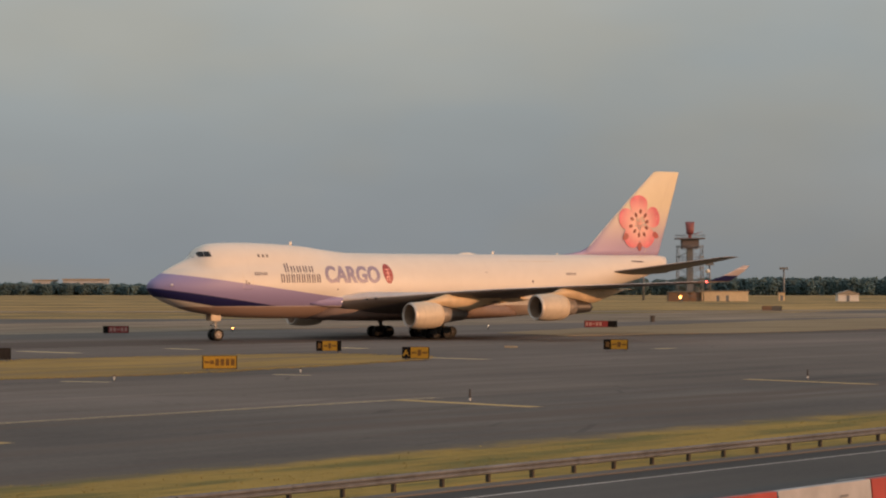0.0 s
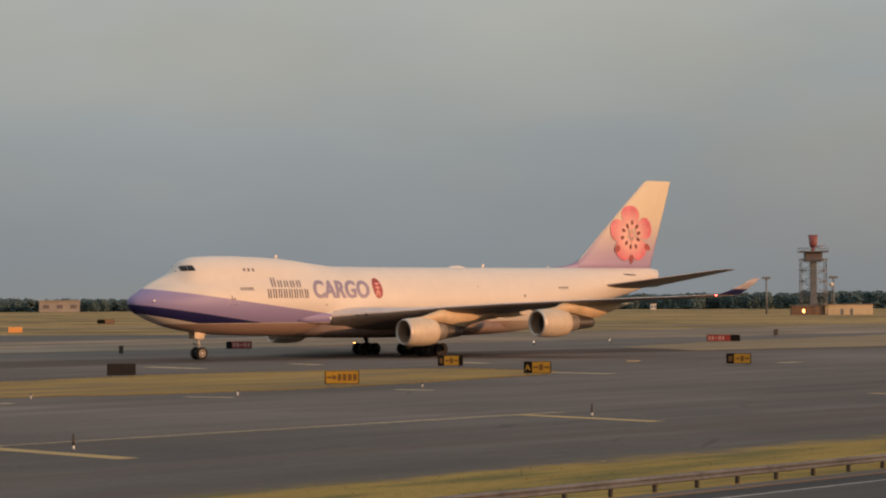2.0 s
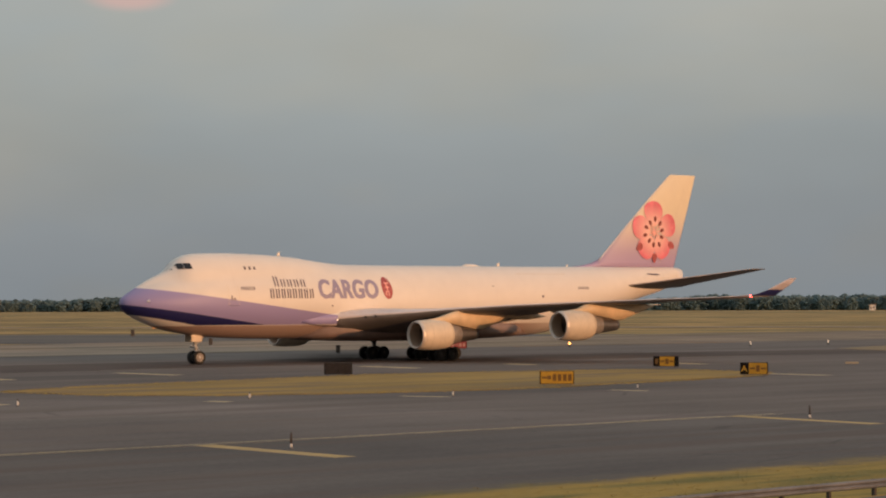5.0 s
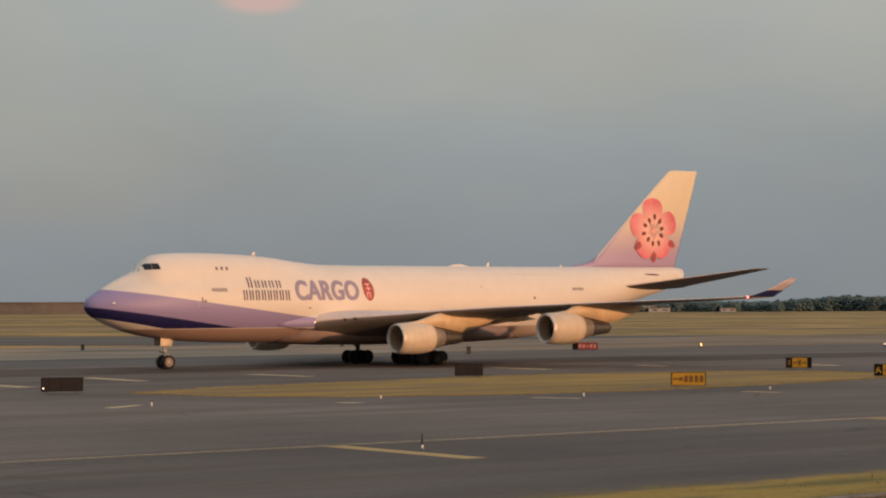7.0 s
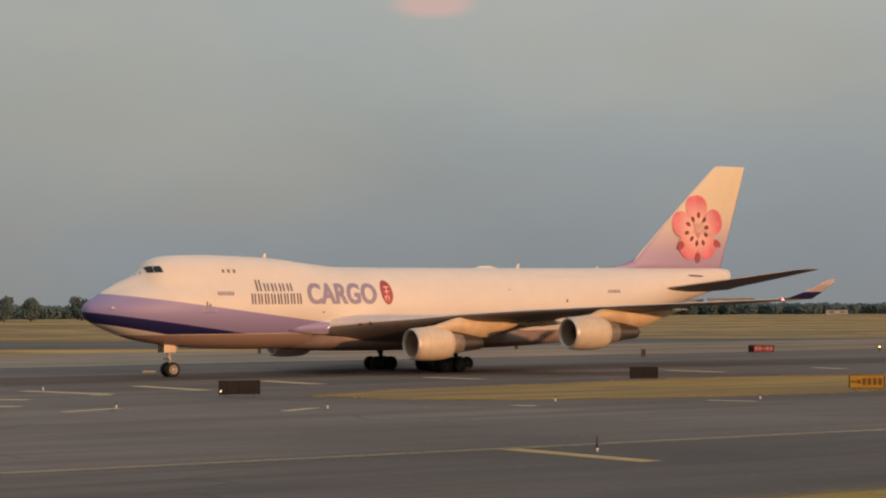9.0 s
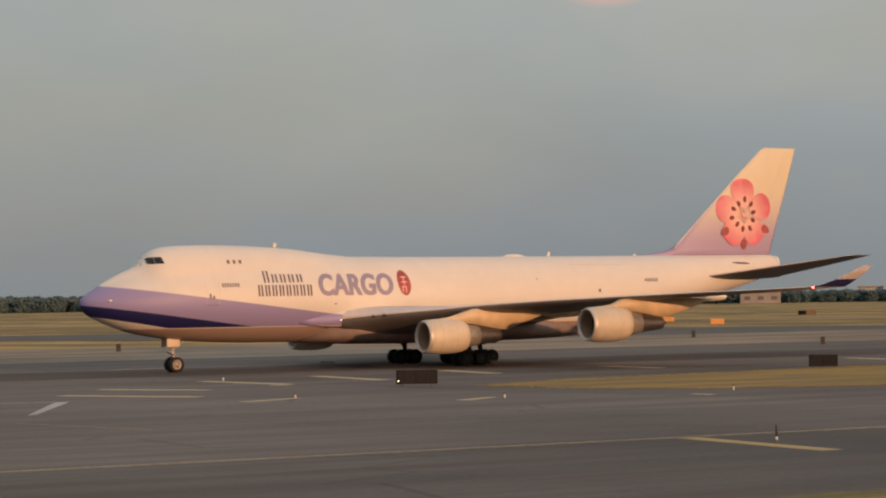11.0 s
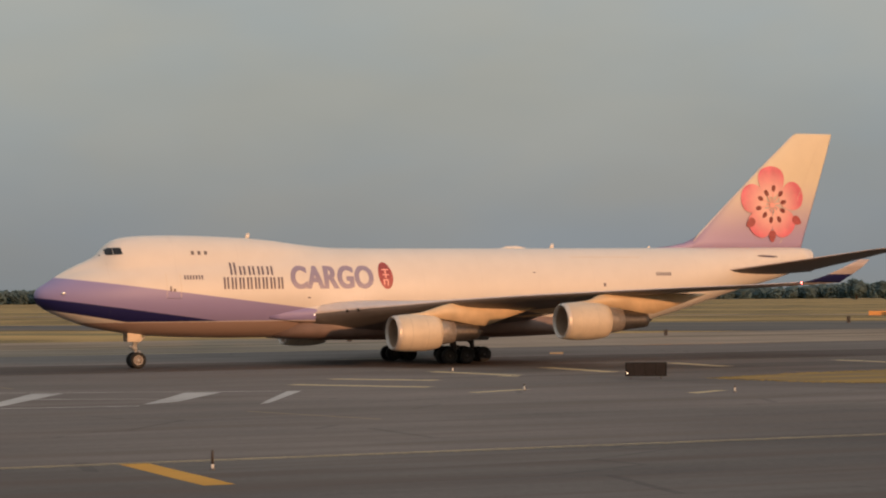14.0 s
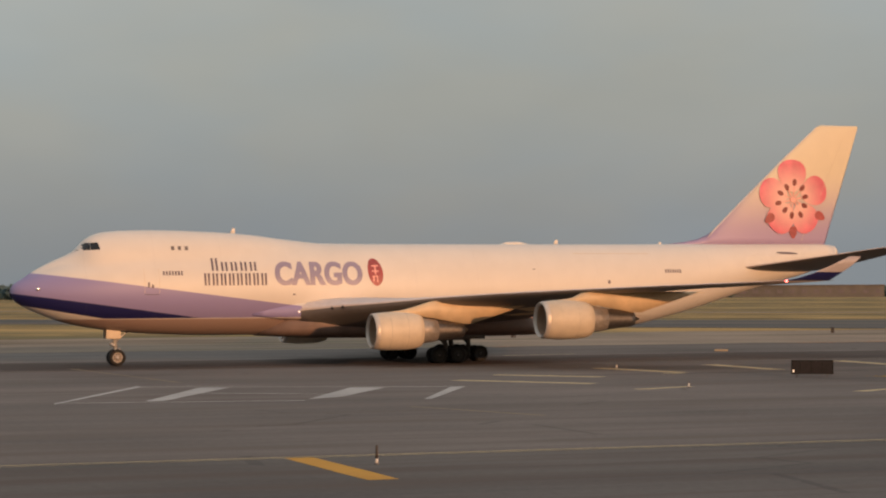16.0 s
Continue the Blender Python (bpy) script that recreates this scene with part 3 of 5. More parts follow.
def fin_y(x, z):
    zs_ = [s[3] for s in fin_st]
    lx = float(np.interp(z, zs_, [s[0] for s in fin_st]))
    ch = float(np.interp(z, zs_, [s[1] for s in fin_st]))
    th = float(np.interp(z, zs_, [s[4] for s in fin_st]))
    u = min(max((x - lx) / ch, 0.0), 1.0)
    return 5 * th * (0.2969 * math.sqrt(u) - 0.126 * u - 0.3516 * u * u + 0.2843 * u ** 3 - 0.1015 * u ** 4) * ch * 1.03


def rect(x0, x1, z0, z1, lean=0.0):
    return [(x0, z0), (x1, z0), (x1 + lean, z1), (x0 + lean, z1)]


def oval(cx, cz, rx, rz, tilt=0.0, n=18, egg=0.0):
    c, s = math.cos(tilt), math.sin(tilt)
    pts = []
    for i in range(n):
        a = 2 * math.pi * i / n
        u, v = rx * math.cos(a), rz * math.sin(a) * (1 + egg * math.cos(a))
        pts.append((cx + u * c - v * s, cz + u * s + v * c))
    return pts


# the word on the hull side, in the built-in font, wrapped on the skin
txt = bpy.data.curves.new("word", "FONT")
txt.body, txt.size, txt.space_character, txt.offset = "CARGO", 1.0, 1.04, 0.03
tob = bpy.data.objects.new("word", txt)
scene.collection.objects.link(tob)
bpy.context.view_layer.update()
tme = bpy.data.meshes.new_from_object(tob.evaluated_get(bpy.context.evaluated_depsgraph_get()))
bpy.data.objects.remove(tob)
co = np.empty(len(tme.vertices) * 3)
tme.vertices.foreach_get("co", co)
co = co.reshape(-1, 3)
lo, hi = co.min(0), co.max(0)
tri = []
tme.calc_loop_triangles()
for t_ in tme.loop_triangles:
    tri.append([(19.30 + (co[i][0] - lo[0]) / (hi[0] - lo[0]) * 6.82, 5.93 + (co[i][1] - lo[1]) / (hi[1] - lo[1]) * 1.80) for i in t_.vertices])
decal("word_lettering", tri, hull_y, M["letter"], plane, "large violet capital letters on the hull", step=0.3)
decal("letter_weight", [[(x + 0.045, z) for x, z in p] for p in tri], hull_y, M["letter"], plane, off=0.018, step=0.3)
decal("letter_weight", [[(x - 0.045, z) for x, z in p] for p in tri], hull_y, M["letter"], plane, off=0.024, step=0.3)
# the operator's name, as plain bars of the letters' size
for x0, x1, z0, z1, n, first in ((14.44, 18.13, 7.03, 7.70, 5, 0.28), (13.81, 18.81, 5.95, 6.85, 8, 0.0)):
    pitch = (x1 - x0) / n
    for k in range(n):
        x, top = x0 + k * pitch, z1 + (first if k == 0 else 0.0)
        bars = [rect(x, x + 0.16, z0, top), rect(x + pitch * 0.44, x + pitch * 0.44 + 0.16, z0, top)]
        decal("name_bars", bars, hull_y, M["ink"], plane, "two plain dark violet bars of lettering size")
decal("emblem", [oval(27.22, 6.93, 0.60, 1.06, 0.10, 24)], hull_y, M["seal"], plane, "red oval emblem", step=0.25)
decal("emblem_mark", [rect(26.95, 27.5, 7.35, 7.46), rect(27.16, 27.28, 6.75, 7.4), rect(26.95, 27.5, 6.95, 7.05), rect(26.95, 27.4, 6.55, 6.65), rect(27.0, 27.1, 6.2, 6.6), rect(27.3, 27.4, 6.15, 6.6)], hull_y, M["petal_pale"], plane, off=0.018)
for x0, x1, z0, z1, n in ((10.71, 12.3, 6.70, 7.02, 7), (51.76, 53.29, 6.84, 7.12, 7)):
    p = (x1 - x0) / n
    for k in range(n):
        decal("marking_bar", [rect(x0 + k * p, x0 + k * p + p * 0.55, z0, z1)], hull_y, M["ink"], plane)
for nm, poly in (("door_handle", rect(9.55, 9.70, 5.80, 6.2)), ("door_handle", rect(9.82, 10.0, 5.78, 6.02)), ("door_sill", rect(9.3, 10.4, 5.28, 5.32)), ("vent", rect(46.57, 46.78, 5.97, 6.26)),
                 ("vent", rect(57.0, 57.5, 5.62, 5.74)), ("vent", rect(20.62, 20.83, 5.21, 5.31)), ("vent", rect(40.22, 40.43, 7.11, 7.17))):
    decal(nm, [poly], hull_y, M["ink"], plane)
for poly in (rect(44.0, 50.6, 8.36, 8.40), rect(9.3, 9.325, 5.35, 7.2), rect(10.4, 10.425, 5.35, 7.2)):
    decal("panel_line", [poly], hull_y, M["nacelle"], plane)
for k in range(3):
    decal("upper_window", [rect(11.52 + k * 0.52, 11.76 + k * 0.52, 8.58, 8.87)], hull_y, M["tint"], plane, "small dark upper-deck window")
for side in (-1, 1):
    for pane in ([(4.42, 8.40), (4.90, 8.56), (5.01, 8.87), (4.74, 8.66)], [(4.925, 8.572), (5.60, 8.59), (5.62, 9.13), (5.34, 9.12), (5.05, 8.92)], [(5.63, 8.592), (6.28, 8.62), (6.18, 9.14), (5.645, 9.132)]):
        decal("cockpit_window", [pane], hull_y, M["glass"], plane, "dark cockpit window pane", off=0.015, step=0.2, side=side)

# blossom on the fin: five petals, sepals and stamens
pm = M["petal"]
nt = pm.node_tree
tcp = nt.nodes.new("ShaderNodeTexCoord")
dist = nt.nodes.new("ShaderNodeVectorMath")
dist.operation = "DISTANCE"
dist.inputs[1].default_value = (64.7, -0.35, 12.9)
nt.links.new(tcp.outputs["Object"], dist.inputs[0])
rr = nt.nodes.new("ShaderNodeMapRange")
rr.inputs["From Min"].default_value, rr.inputs["From Max"].default_value = 1.0, 3.0
nt.links.new(dist.outputs["Value"], rr.inputs["Value"])
bs = nt.nodes["Principled BSDF"]
nt.links.new(mixc(nt, rr.outputs[0], (0.82, 0.50, 0.44), bs.inputs["Base Color"].links[0].from_socket), bs.inputs["Base Color"])
CXF, CZF = 64.72, 12.92
for k, (a, d, r) in enumerate(((91, 2.0, 1.32), (20, 2.12, 1.24), (165, 1.88, 1.26), (-53, 1.86, 1.26), (-127, 1.88, 1.28))):
    cx, cz = CXF + d * math.cos(radians(a)), CZF + d * math.sin(radians(a))
    decal("petal", [oval(cx, cz, r * 1.02, r * 0.98, radians(a), 26, 0.18)], fin_y, M["petal"], fin, "pink blossom petal", off=0.035 + 0.003 * k, step=0.35)
for a, d in ((-165 + 20, 2.75), (-90, 2.72), (-27, 2.95)):
    cx, cz = CXF + d * math.cos(radians(a)), CZF + d * math.sin(radians(a))
    decal("sepal", [oval(cx, cz, 0.52, 0.36, radians(a), 14, -0.3)], fin_y, M["seal"], fin, off=0.055, step=0.3)
st_polys, stalk_polys = [], []
for k in range(10):
    a = radians(36 * k + 12)
    d = 1.18 + 0.13 * ((k * 7) % 3)
    cx, cz = CXF + d * math.cos(a), CZF + d * math.sin(a)
    st_polys.append(oval(cx, cz, 0.30, 0.20, a, 12))
    q0, q1 = 0.25, d - 0.25
    nx_, nz_ = -math.sin(a) * 0.05, math.cos(a) * 0.05
    stalk_polys.append([(CXF + q0 * math.cos(a) - nx_, CZF + q0 * math.sin(a) - nz_), (CXF + q1 * math.cos(a) - nx_, CZF + q1 * math.sin(a) - nz_),
                     (CXF + q1 * math.cos(a) + nx_, CZF + q1 * math.sin(a) + nz_), (CXF + q0 * math.cos(a) + nx_, CZF + q0 * math.sin(a) + nz_)])
stalk_polys.append(oval(CXF, CZF, 0.24, 0.2))
decal("stamen_stalks", stalk_polys, fin_y, M["petal_pale"], fin, "pale pink stamen stalks", off=0.056, step=0.4)
for poly in st_polys:
    decal("stamen", [poly], fin_y, M["stamen"], fin, "dark maroon stamen", off=0.06, step=0.4)

# blade aerials and roof fittings
for x, h, l in ((16.6, 0.42, 0.40), (43.2, 0.42, 0.42), (52.4, 0.22, 0.35)):
    zt = max(hermite(ST_X, ST_MAIN, x), hermite(UP_X, UP_TOP, x) if x < 26 else 0)
    part("aerial", loft([[(x + u + (f * 0.18), v * 0.5, zt - 0.05 + f * h) for u, v in airfoil(l * (1 - 0.4 * f), 0.18, 6)] for f in (0, 1)]), M["white"], plane)
part("roof_fairing", lathe([(38.6, 0.02), (39.2, 0.22), (40.2, 0.26), (41.2, 0.02)], (0, 0, 9.10), seg=14), M["white"], plane)
b_ = bmesh.new()
bmesh.ops.create_uvsphere(b_, u_segments=10, v_segments=6, radius=0.05)
bmesh.ops.translate(b_, verts=b_.verts[:], vec=(21.0, -3.62, 3.95))
part("wing_root_light", b_, M["white_glow"], plane, "small lit wing-root lamp")
for yq in (5.3, 6.0):
    lx, ch, wz, th = wing_at(yq)
    part("landing_lens", lathe([(lx - 0.06, 0.02), (lx - 0.02, 0.11), (lx + 0.3, 0.12)], (0, -yq, wz - 0.02), seg=14), M["dark"], plane, "dark round landing-lamp lens")
# polished dome added on the nose only to make a sun glint
dome = bmesh.new()
bmesh.ops.create_uvsphere(dome, u_segments=16, v_segments=10, radius=0.2)
for v in dome.verts:
    v.co = Vector((1.75 + v.co.x, -hull_y(1.75, 5.72) + v.co.y * 0.45, 5.72 + v.co.z * 0.55))
part("probe_fairing", dome, principled("polished_dome", (0.85, 0.80, 0.74), 0.3, 1.0), plane, "small polished metal dome added to make a glint")
# tailplane root plate and tail-cone outlet
for side in (-1, 1):
    decal("tailplane_plate", [oval(62.6, 7.85, 3.4, 0.85, 0.06, 24)], hull_y, M["white"], plane, off=0.02, step=0.6, side=side)
    decal("trim_mark", [oval(63.6, 8.46, 1.1, 0.09, -0.04, 12)], hull_y, M["ink"], plane, off=0.03, step=0.5, side=side)
part("tail_outlet", lathe([(68.8, 0.16), (69.06, 0.15), (69.06, 0.11), (68.8, 0.10)], (0, 0, 8.55), seg=14), M["exhaust"], plane)


# ---- landing gear ----
def wheel_mesh(name, r, w, rim):
    prof_t = [(-w * .38, r * .62), (-w * .5, r * .72), (-w * .5, r * .88), (-w * .36, r * .985), (0, r), (w * .36, r * .985), (w * .5, r * .88), (w * .5, r * .72), (w * .38, r * .62)]
    bm = lathe(prof_t, (0, 0, 0), axis="Y", seg=28)
    for f in bm.faces:
        f.material_index = 0
    b2 = lathe([(-w * .34, 0.03), (-w * .36, r * .2), (-w * .22, r * .28), (-w * .22, r * .5), (-w * .40, r * .62), (w * .40, r * .62), (w * .22, r * .5), (w * .22, r * .28), (w * .36, r * .2), (w * .34, 0.03)], (0, 0, 0), axis="Y", seg=28)
    tmp = bpy.data.meshes.new("tmp")
    for f in b2.faces:
        f.material_index = 1
    b2.to_mesh(tmp)
    bm.from_mesh(tmp)
    b2.free()
    bpy.data.meshes.remove(tmp)
    for k in range(8):
        a = 2 * math.pi * k / 8
        before = set(bm.faces)
        for s in (-1, 1):
            add_tube(bm, (r * .4 * math.cos(a), s * w * .20, r * .4 * math.sin(a)), (r * .4 * math.cos(a), s * w * .24, r * .4 * math.sin(a)), r * .07, seg=8)
        for f in set(bm.faces) - before:
            f.material_index = 2
    me = bpy.data.meshes.new(name)
    bmesh.ops.recalc_face_normals(bm, faces=bm.faces[:])
    bm.to_mesh(me)
    bm.free()
    for p in me.polygons:
        p.use_smooth = True
    for x in (M["rubber"], rim, M["dark"]):
        me.materials.append(x)
    return me


WHEELS = []
wheel_data = wheel_mesh("wheel", 0.62, 0.46, M["rim"])
main_wheel_data = wheel_mesh("wheel", 0.62, 0.46, M["main_rim"])


def add_wheel(parent, x, y, data):
    ob = new("wheel", data)
    ob.parent = parent
    ob.location = (x, y, 0.62)
    WHEELS.append((ob, x, y))


bm = bmesh.new()
add_tube(bm, (7.55, 0, 2.95), (7.80, 0, 1.35), 0.17, 0.16, 14)
add_tube(bm, (7.79, 0, 1.45), (7.84, 0, 0.62), 0.11, 0.11, 12)
add_tube(bm, (7.84, -0.62, 0.62), (7.84, 0.62, 0.62), 0.10, 0.10, 12)
add_tube(bm, (8.05, 0, 1.35), (8.32, 0, 0.98), 0.05, 0.05, 8)
add_tube(bm, (8.32, 0, 0.98), (7.95, 0, 0.66), 0.05, 0.05, 8)
add_tube(bm, (7.72, 0, 1.75), (8.9, 0, 2.7), 0.08, 0.08, 8)
add_box(bm, 7.45, 7.75, -0.42, 0.42, 1.45, 1.62)
for s in (-1, 1):
    add_tube(bm, (7.42, s * 0.30, 1.62), (7.52, s * 0.30, 1.62), 0.12, 0.12, 12)
nose_gear = part("nose_gear", bm, M["strut"], plane, "steel nose gear with lamps and two wheels")
for s in (-1, 1):
    add_wheel(nose_gear, 7.84, s * 0.45, wheel_data)
    part("gear_door", box(7.0, 8.1, s * 0.55 - 0.02, s * 0.55 + 0.02, 2.02, 2.72, 0.01), M["nacelle"], nose_gear, "white nose gear door")
for x, y in ((32.0, 5.5), (32.0, -5.5), (35.2, 1.92), (35.2, -1.92)):
    bm = bmesh.new()
    s = 1 if y > 0 else -1
    add_tube(bm, (x - 0.15, y - s * (0.5 if abs(y) > 3 else 0.05), 3.3), (x, y, 1.1), 0.20, 0.19, 14)
    add_tube(bm, (x, y, 1.2), (x, y, 0.65), 0.14, 0.14, 12)
    add_tube(bm, (x - 0.74, y, 0.62), (x + 0.74, y, 0.62), 0.13, 0.13, 12)
    for dx in (-0.74, 0.74):
        add_tube(bm, (x + dx, y - 0.75, 0.62), (x + dx, y + 0.75, 0.62), 0.09, 0.09, 10)
    add_tube(bm, (x, y, 1.35), (x - 1.4, y - s * 0.4, 2.9), 0.10, 0.10, 8)
    add_tube(bm, (x, y, 1.5), (x + 0.1, y - s * 1.4, 2.9), 0.09, 0.09, 8)
    add_tube(bm, (x + 0.25, y, 1.25), (x + 0.5, y, 0.95), 0.05, 0.05, 8)
    gear = part("main_gear", bm, M["gear_grey"], plane, "main gear leg with a four-wheel bogie")
    for dx in (-0.74, 0.74):
        for dy in (-0.56, 0.56):
            add_wheel(gear, x + dx, y + dy, main_wheel_data)
    part("gear_door", box(x - 1.1, x + 1.0, y + s * 0.95 - 0.02, y + s * 0.95 + 0.02, 1.75, 2.9, 0.01), M["gear_grey"], gear)


# ---- the airfield: s runs along the taxiways, n across them, away from the standpoint ----
U, V_ = Vector((0.6385, 0.7696, 0)), Vector((-0.7696, 0.6385, 0))
TURN = math.degrees(math.atan2(U.y, U.x))


def sn(s, n, z=0.0):
    p = U * s + V_ * n
    return (p.x, p.y, z)


def surface_material(name, dark, light, rough, along=TURN, stretch=(0.02, 0.35), fine=3.0, vary=0.25, cracks=0.0, bump=0.25, feather=None, spec=0.25, tint=None):
    """Ground surface: streaks along a direction, blotches, fine grain and, where asked, sealed cracks and patches."""
    m = bpy.data.materials.new(name)
    m.use_nodes = True
    nt = m.node_tree
    b = nt.nodes["Principled BSDF"]
    b.inputs["Roughness"].default_value = rough
    b.inputs["Specular IOR Level"].default_value = spec
    L = nt.links.new
    tc = nt.nodes.new("ShaderNodeTexCoord")
    rot = nt.nodes.new("ShaderNodeMapping")
    rot.inputs["Rotation"].default_value = (0, 0, radians(-along))
    L(tc.outputs["Object"], rot.inputs[0])
    mp = nt.nodes.new("ShaderNodeMapping")
    mp.inputs["Scale"].default_value = (stretch[0], stretch[1], 1)
    L(rot.outputs[0], mp.inputs[0])

    def tex(src, scale, detail=5.0, rough_=0.55):
        n = nt.nodes.new("ShaderNodeTexNoise")
        n.inputs["Scale"].default_value, n.inputs["Detail"].default_value, n.inputs["Roughness"].default_value = scale, detail, rough_
        L(src, n.inputs["Vector"])
        return n.outputs["Fac"]
    streak = tex(mp.outputs[0], 1.0, 6.0, 0.6)
    blotch = tex(rot.outputs[0], 0.045, 4.0)
    grain = tex(rot.outputs[0], fine, 5.0, 0.7)
    broad = tex(rot.outputs[0], 0.012, 3.0)
    streak = vmath(nt, "ADD", vmath(nt, "MULTIPLY", streak, 0.72), vmath(nt, "MULTIPLY", broad, 0.28))
    f = vmath(nt, "ADD", vmath(nt, "MULTIPLY", streak, 0.5), vmath(nt, "ADD", vmath(nt, "MULTIPLY", blotch, 0.3), vmath(nt, "MULTIPLY", grain, 0.2)))
    mr = nt.nodes.new("ShaderNodeMapRange")
    mr.inputs["From Min"].default_value, mr.inputs["From Max"].default_value = 0.5 - vary * 0.5, 0.5 + vary * 0.5
    L(f, mr.inputs["Value"])
    col = mixc(nt, mr.outputs[0], dark, light)
    if tint:
        t2 = nt.nodes.new("ShaderNodeMapRange")
        t2.inputs["From Min"].default_value, t2.inputs["From Max"].default_value = 0.48, 0.64
        L(tex(mp.outputs[0], 2.3, 5.0), t2.inputs["Value"])
        col = mixc(nt, t2.outputs[0], col, tint)
    if feather:
        # turf thins out into bare asphalt towards one long edge
        sep_ = nt.nodes.new("ShaderNodeSeparateXYZ")
        L(rot.outputs[0], sep_.inputs[0])
        edge = vmath(nt, "ADD", sep_.outputs["Y"], vmath(nt, "MULTIPLY", vmath(nt, "SUBTRACT", tex(rot.outputs[0], 0.30, 5.0, 0.65), 0.5), 5.0))
        thin = nt.nodes.new("ShaderNodeMapRange")
        thin.interpolation_type = "SMOOTHSTEP"
        thin.inputs["From Min"].default_value, thin.inputs["From Max"].default_value = feather[0], feather[1]
        L(edge, thin.inputs["Value"])
        col = mixc(nt, thin.outputs[0], col, feather[2])
    if cracks:
        vo = nt.nodes.new("ShaderNodeTexVoronoi")
        vo.feature = "DISTANCE_TO_EDGE"
        vo.inputs["Scale"].default_value = 1.0
        mp2 = nt.nodes.new("ShaderNodeMapping")
        mp2.inputs["Scale"].default_value = (0.05, 0.16, 1)
        L(rot.outputs[0], mp2.inputs[0]), L(mp2.outputs[0], vo.inputs["Vector"])
        line = vmath(nt, "LESS_THAN", vo.outputs["Distance"], 0.008)
        broken = vmath(nt, "MULTIPLY", line, vmath(nt, "GREATER_THAN", blotch, 0.50))
        col = mixc(nt, vmath(nt, "MULTIPLY", broken, cracks), col, (0.02, 0.02, 0.02))
    L(col, b.inputs["Base Color"])
    bp = nt.nodes.new("ShaderNodeBump")
    bp.inputs["Strength"].default_value, bp.inputs["Distance"].default_value = bump, 0.03
    L(grain, bp.inputs["Height"]), L(bp.outputs[0], b.inputs["Normal"])
    return m


ASPHALT = surface_material("taxiway_asphalt", (0.081, 0.070, 0.062), (0.196, 0.162, 0.138), 0.85, stretch=(0.012, 0.12), cracks=0.3, vary=0.19, tint=(0.122, 0.100, 0.086))
WORN = surface_material("worn_taxiway_asphalt", (0.090, 0.077, 0.069), (0.220, 0.186, 0.162), 0.85, stretch=(0.012, 0.12), cracks=0.3, vary=0.19, tint=(0.140, 0.112, 0.094))
APRON = surface_material("shoulder_asphalt", (0.064, 0.057, 0.053), (0.152, 0.132, 0.117), 0.85, stretch=(0.012, 0.14), cracks=0.3, vary=0.18, tint=(0.105, 0.080, 0.066))
ROAD = surface_material("road_asphalt", (0.058, 0.055, 0.053), (0.104, 0.095, 0.088), 0.85, vary=0.24)
SHOULDER = surface_material("worn_shoulder", (0.155, 0.117, 0.086), (0.37, 0.283, 0.207), 0.9, stretch=(0.005, 0.06), vary=0.17, tint=(0.17, 0.13, 0.07))
DRY = surface_material("dry_grass", (0.165, 0.113, 0.042), (0.50, 0.318, 0.112), 0.95, along=10.0, stretch=(0.003, 0.024), fine=1.5, vary=0.095, bump=0.6, tint=(0.175, 0.148, 0.066))
TURF = surface_material("turf_soil", (0.175, 0.122, 0.040), (0.42, 0.268, 0.074), 0.95, stretch=(0.03, 0.14), fine=2.5, vary=0.22, bump=0.8, tint=(0.205, 0.145, 0.078))
VERGE = surface_material("verge_turf", (0.19, 0.135, 0.034), (0.45, 0.30, 0.068), 0.95, stretch=(0.05, 0.25), fine=2.5, vary=0.24, bump=0.8, tint=(0.15, 0.132, 0.036), feather=(48.2, 51.0, (0.115, 0.10, 0.085)))
GUTTER = surface_material("dark_gutter_asphalt", (0.032, 0.032, 0.033), (0.056, 0.055, 0.054), 0.8, vary=0.3)
KERB = surface_material("kerb_concrete", (0.10, 0.094, 0.088), (0.17, 0.155, 0.142), 0.9, vary=0.3, fine=6.0)
RUNWAY = surface_material("runway_asphalt", (0.070, 0.066, 0.064), (0.125, 0.115, 0.105), 0.85, along=8.0, stretch=(0.003, 0.035), vary=0.17, tint=(0.15, 0.125, 0.095))
LINE_Y = surface_material("worn_yellow_paint", (0.36, 0.28, 0.16), (0.68, 0.53, 0.29), 0.7, fine=5.0, vary=0.3, stretch=(0.4, 0.8))
LINE_YB = surface_material("fresh_yellow_paint", (0.38, 0.265, 0.105), (0.56, 0.385, 0.150), 0.7, fine=5.0, vary=0.3, stretch=(0.4, 0.8))
LINE_YF = surface_material("bright_yellow_paint", (0.52, 0.25, 0.025), (0.66, 0.33, 0.03), 0.7, fine=5.0, vary=0.3, stretch=(0.4, 0.8))
LINE_FAINT = surface_material("faded_yellow_paint", (0.13, 0.105, 0.075), (0.34, 0.25, 0.14), 0.75, fine=5.0, vary=0.3, stretch=(0.4, 0.8))
LINE_W = surface_material("worn_white_paint", (0.27, 0.25, 0.235), (0.60, 0.57, 0.53), 0.7, fine=4.0, vary=0.3, stretch=(0.3, 0.6))


def slab(name, pts, top, thick, mat, label, category, rounds=0):
    """A sheet of ground with real edges."""
    bm = bmesh.new()
    f = bm.faces.new([bm.verts.new((x, y, top)) for x, y in pts])
    r = bmesh.ops.extrude_face_region(bm, geom=[f])
    bmesh.ops.translate(bm, verts=[v for v in r["geom"] if isinstance(v, bmesh.types.BMVert)], vec=(0, 0, -thick))
    ob = mesh_ob(name, bm, mat, smooth=False)
    return tagged(ob, label, category, kind="structure")


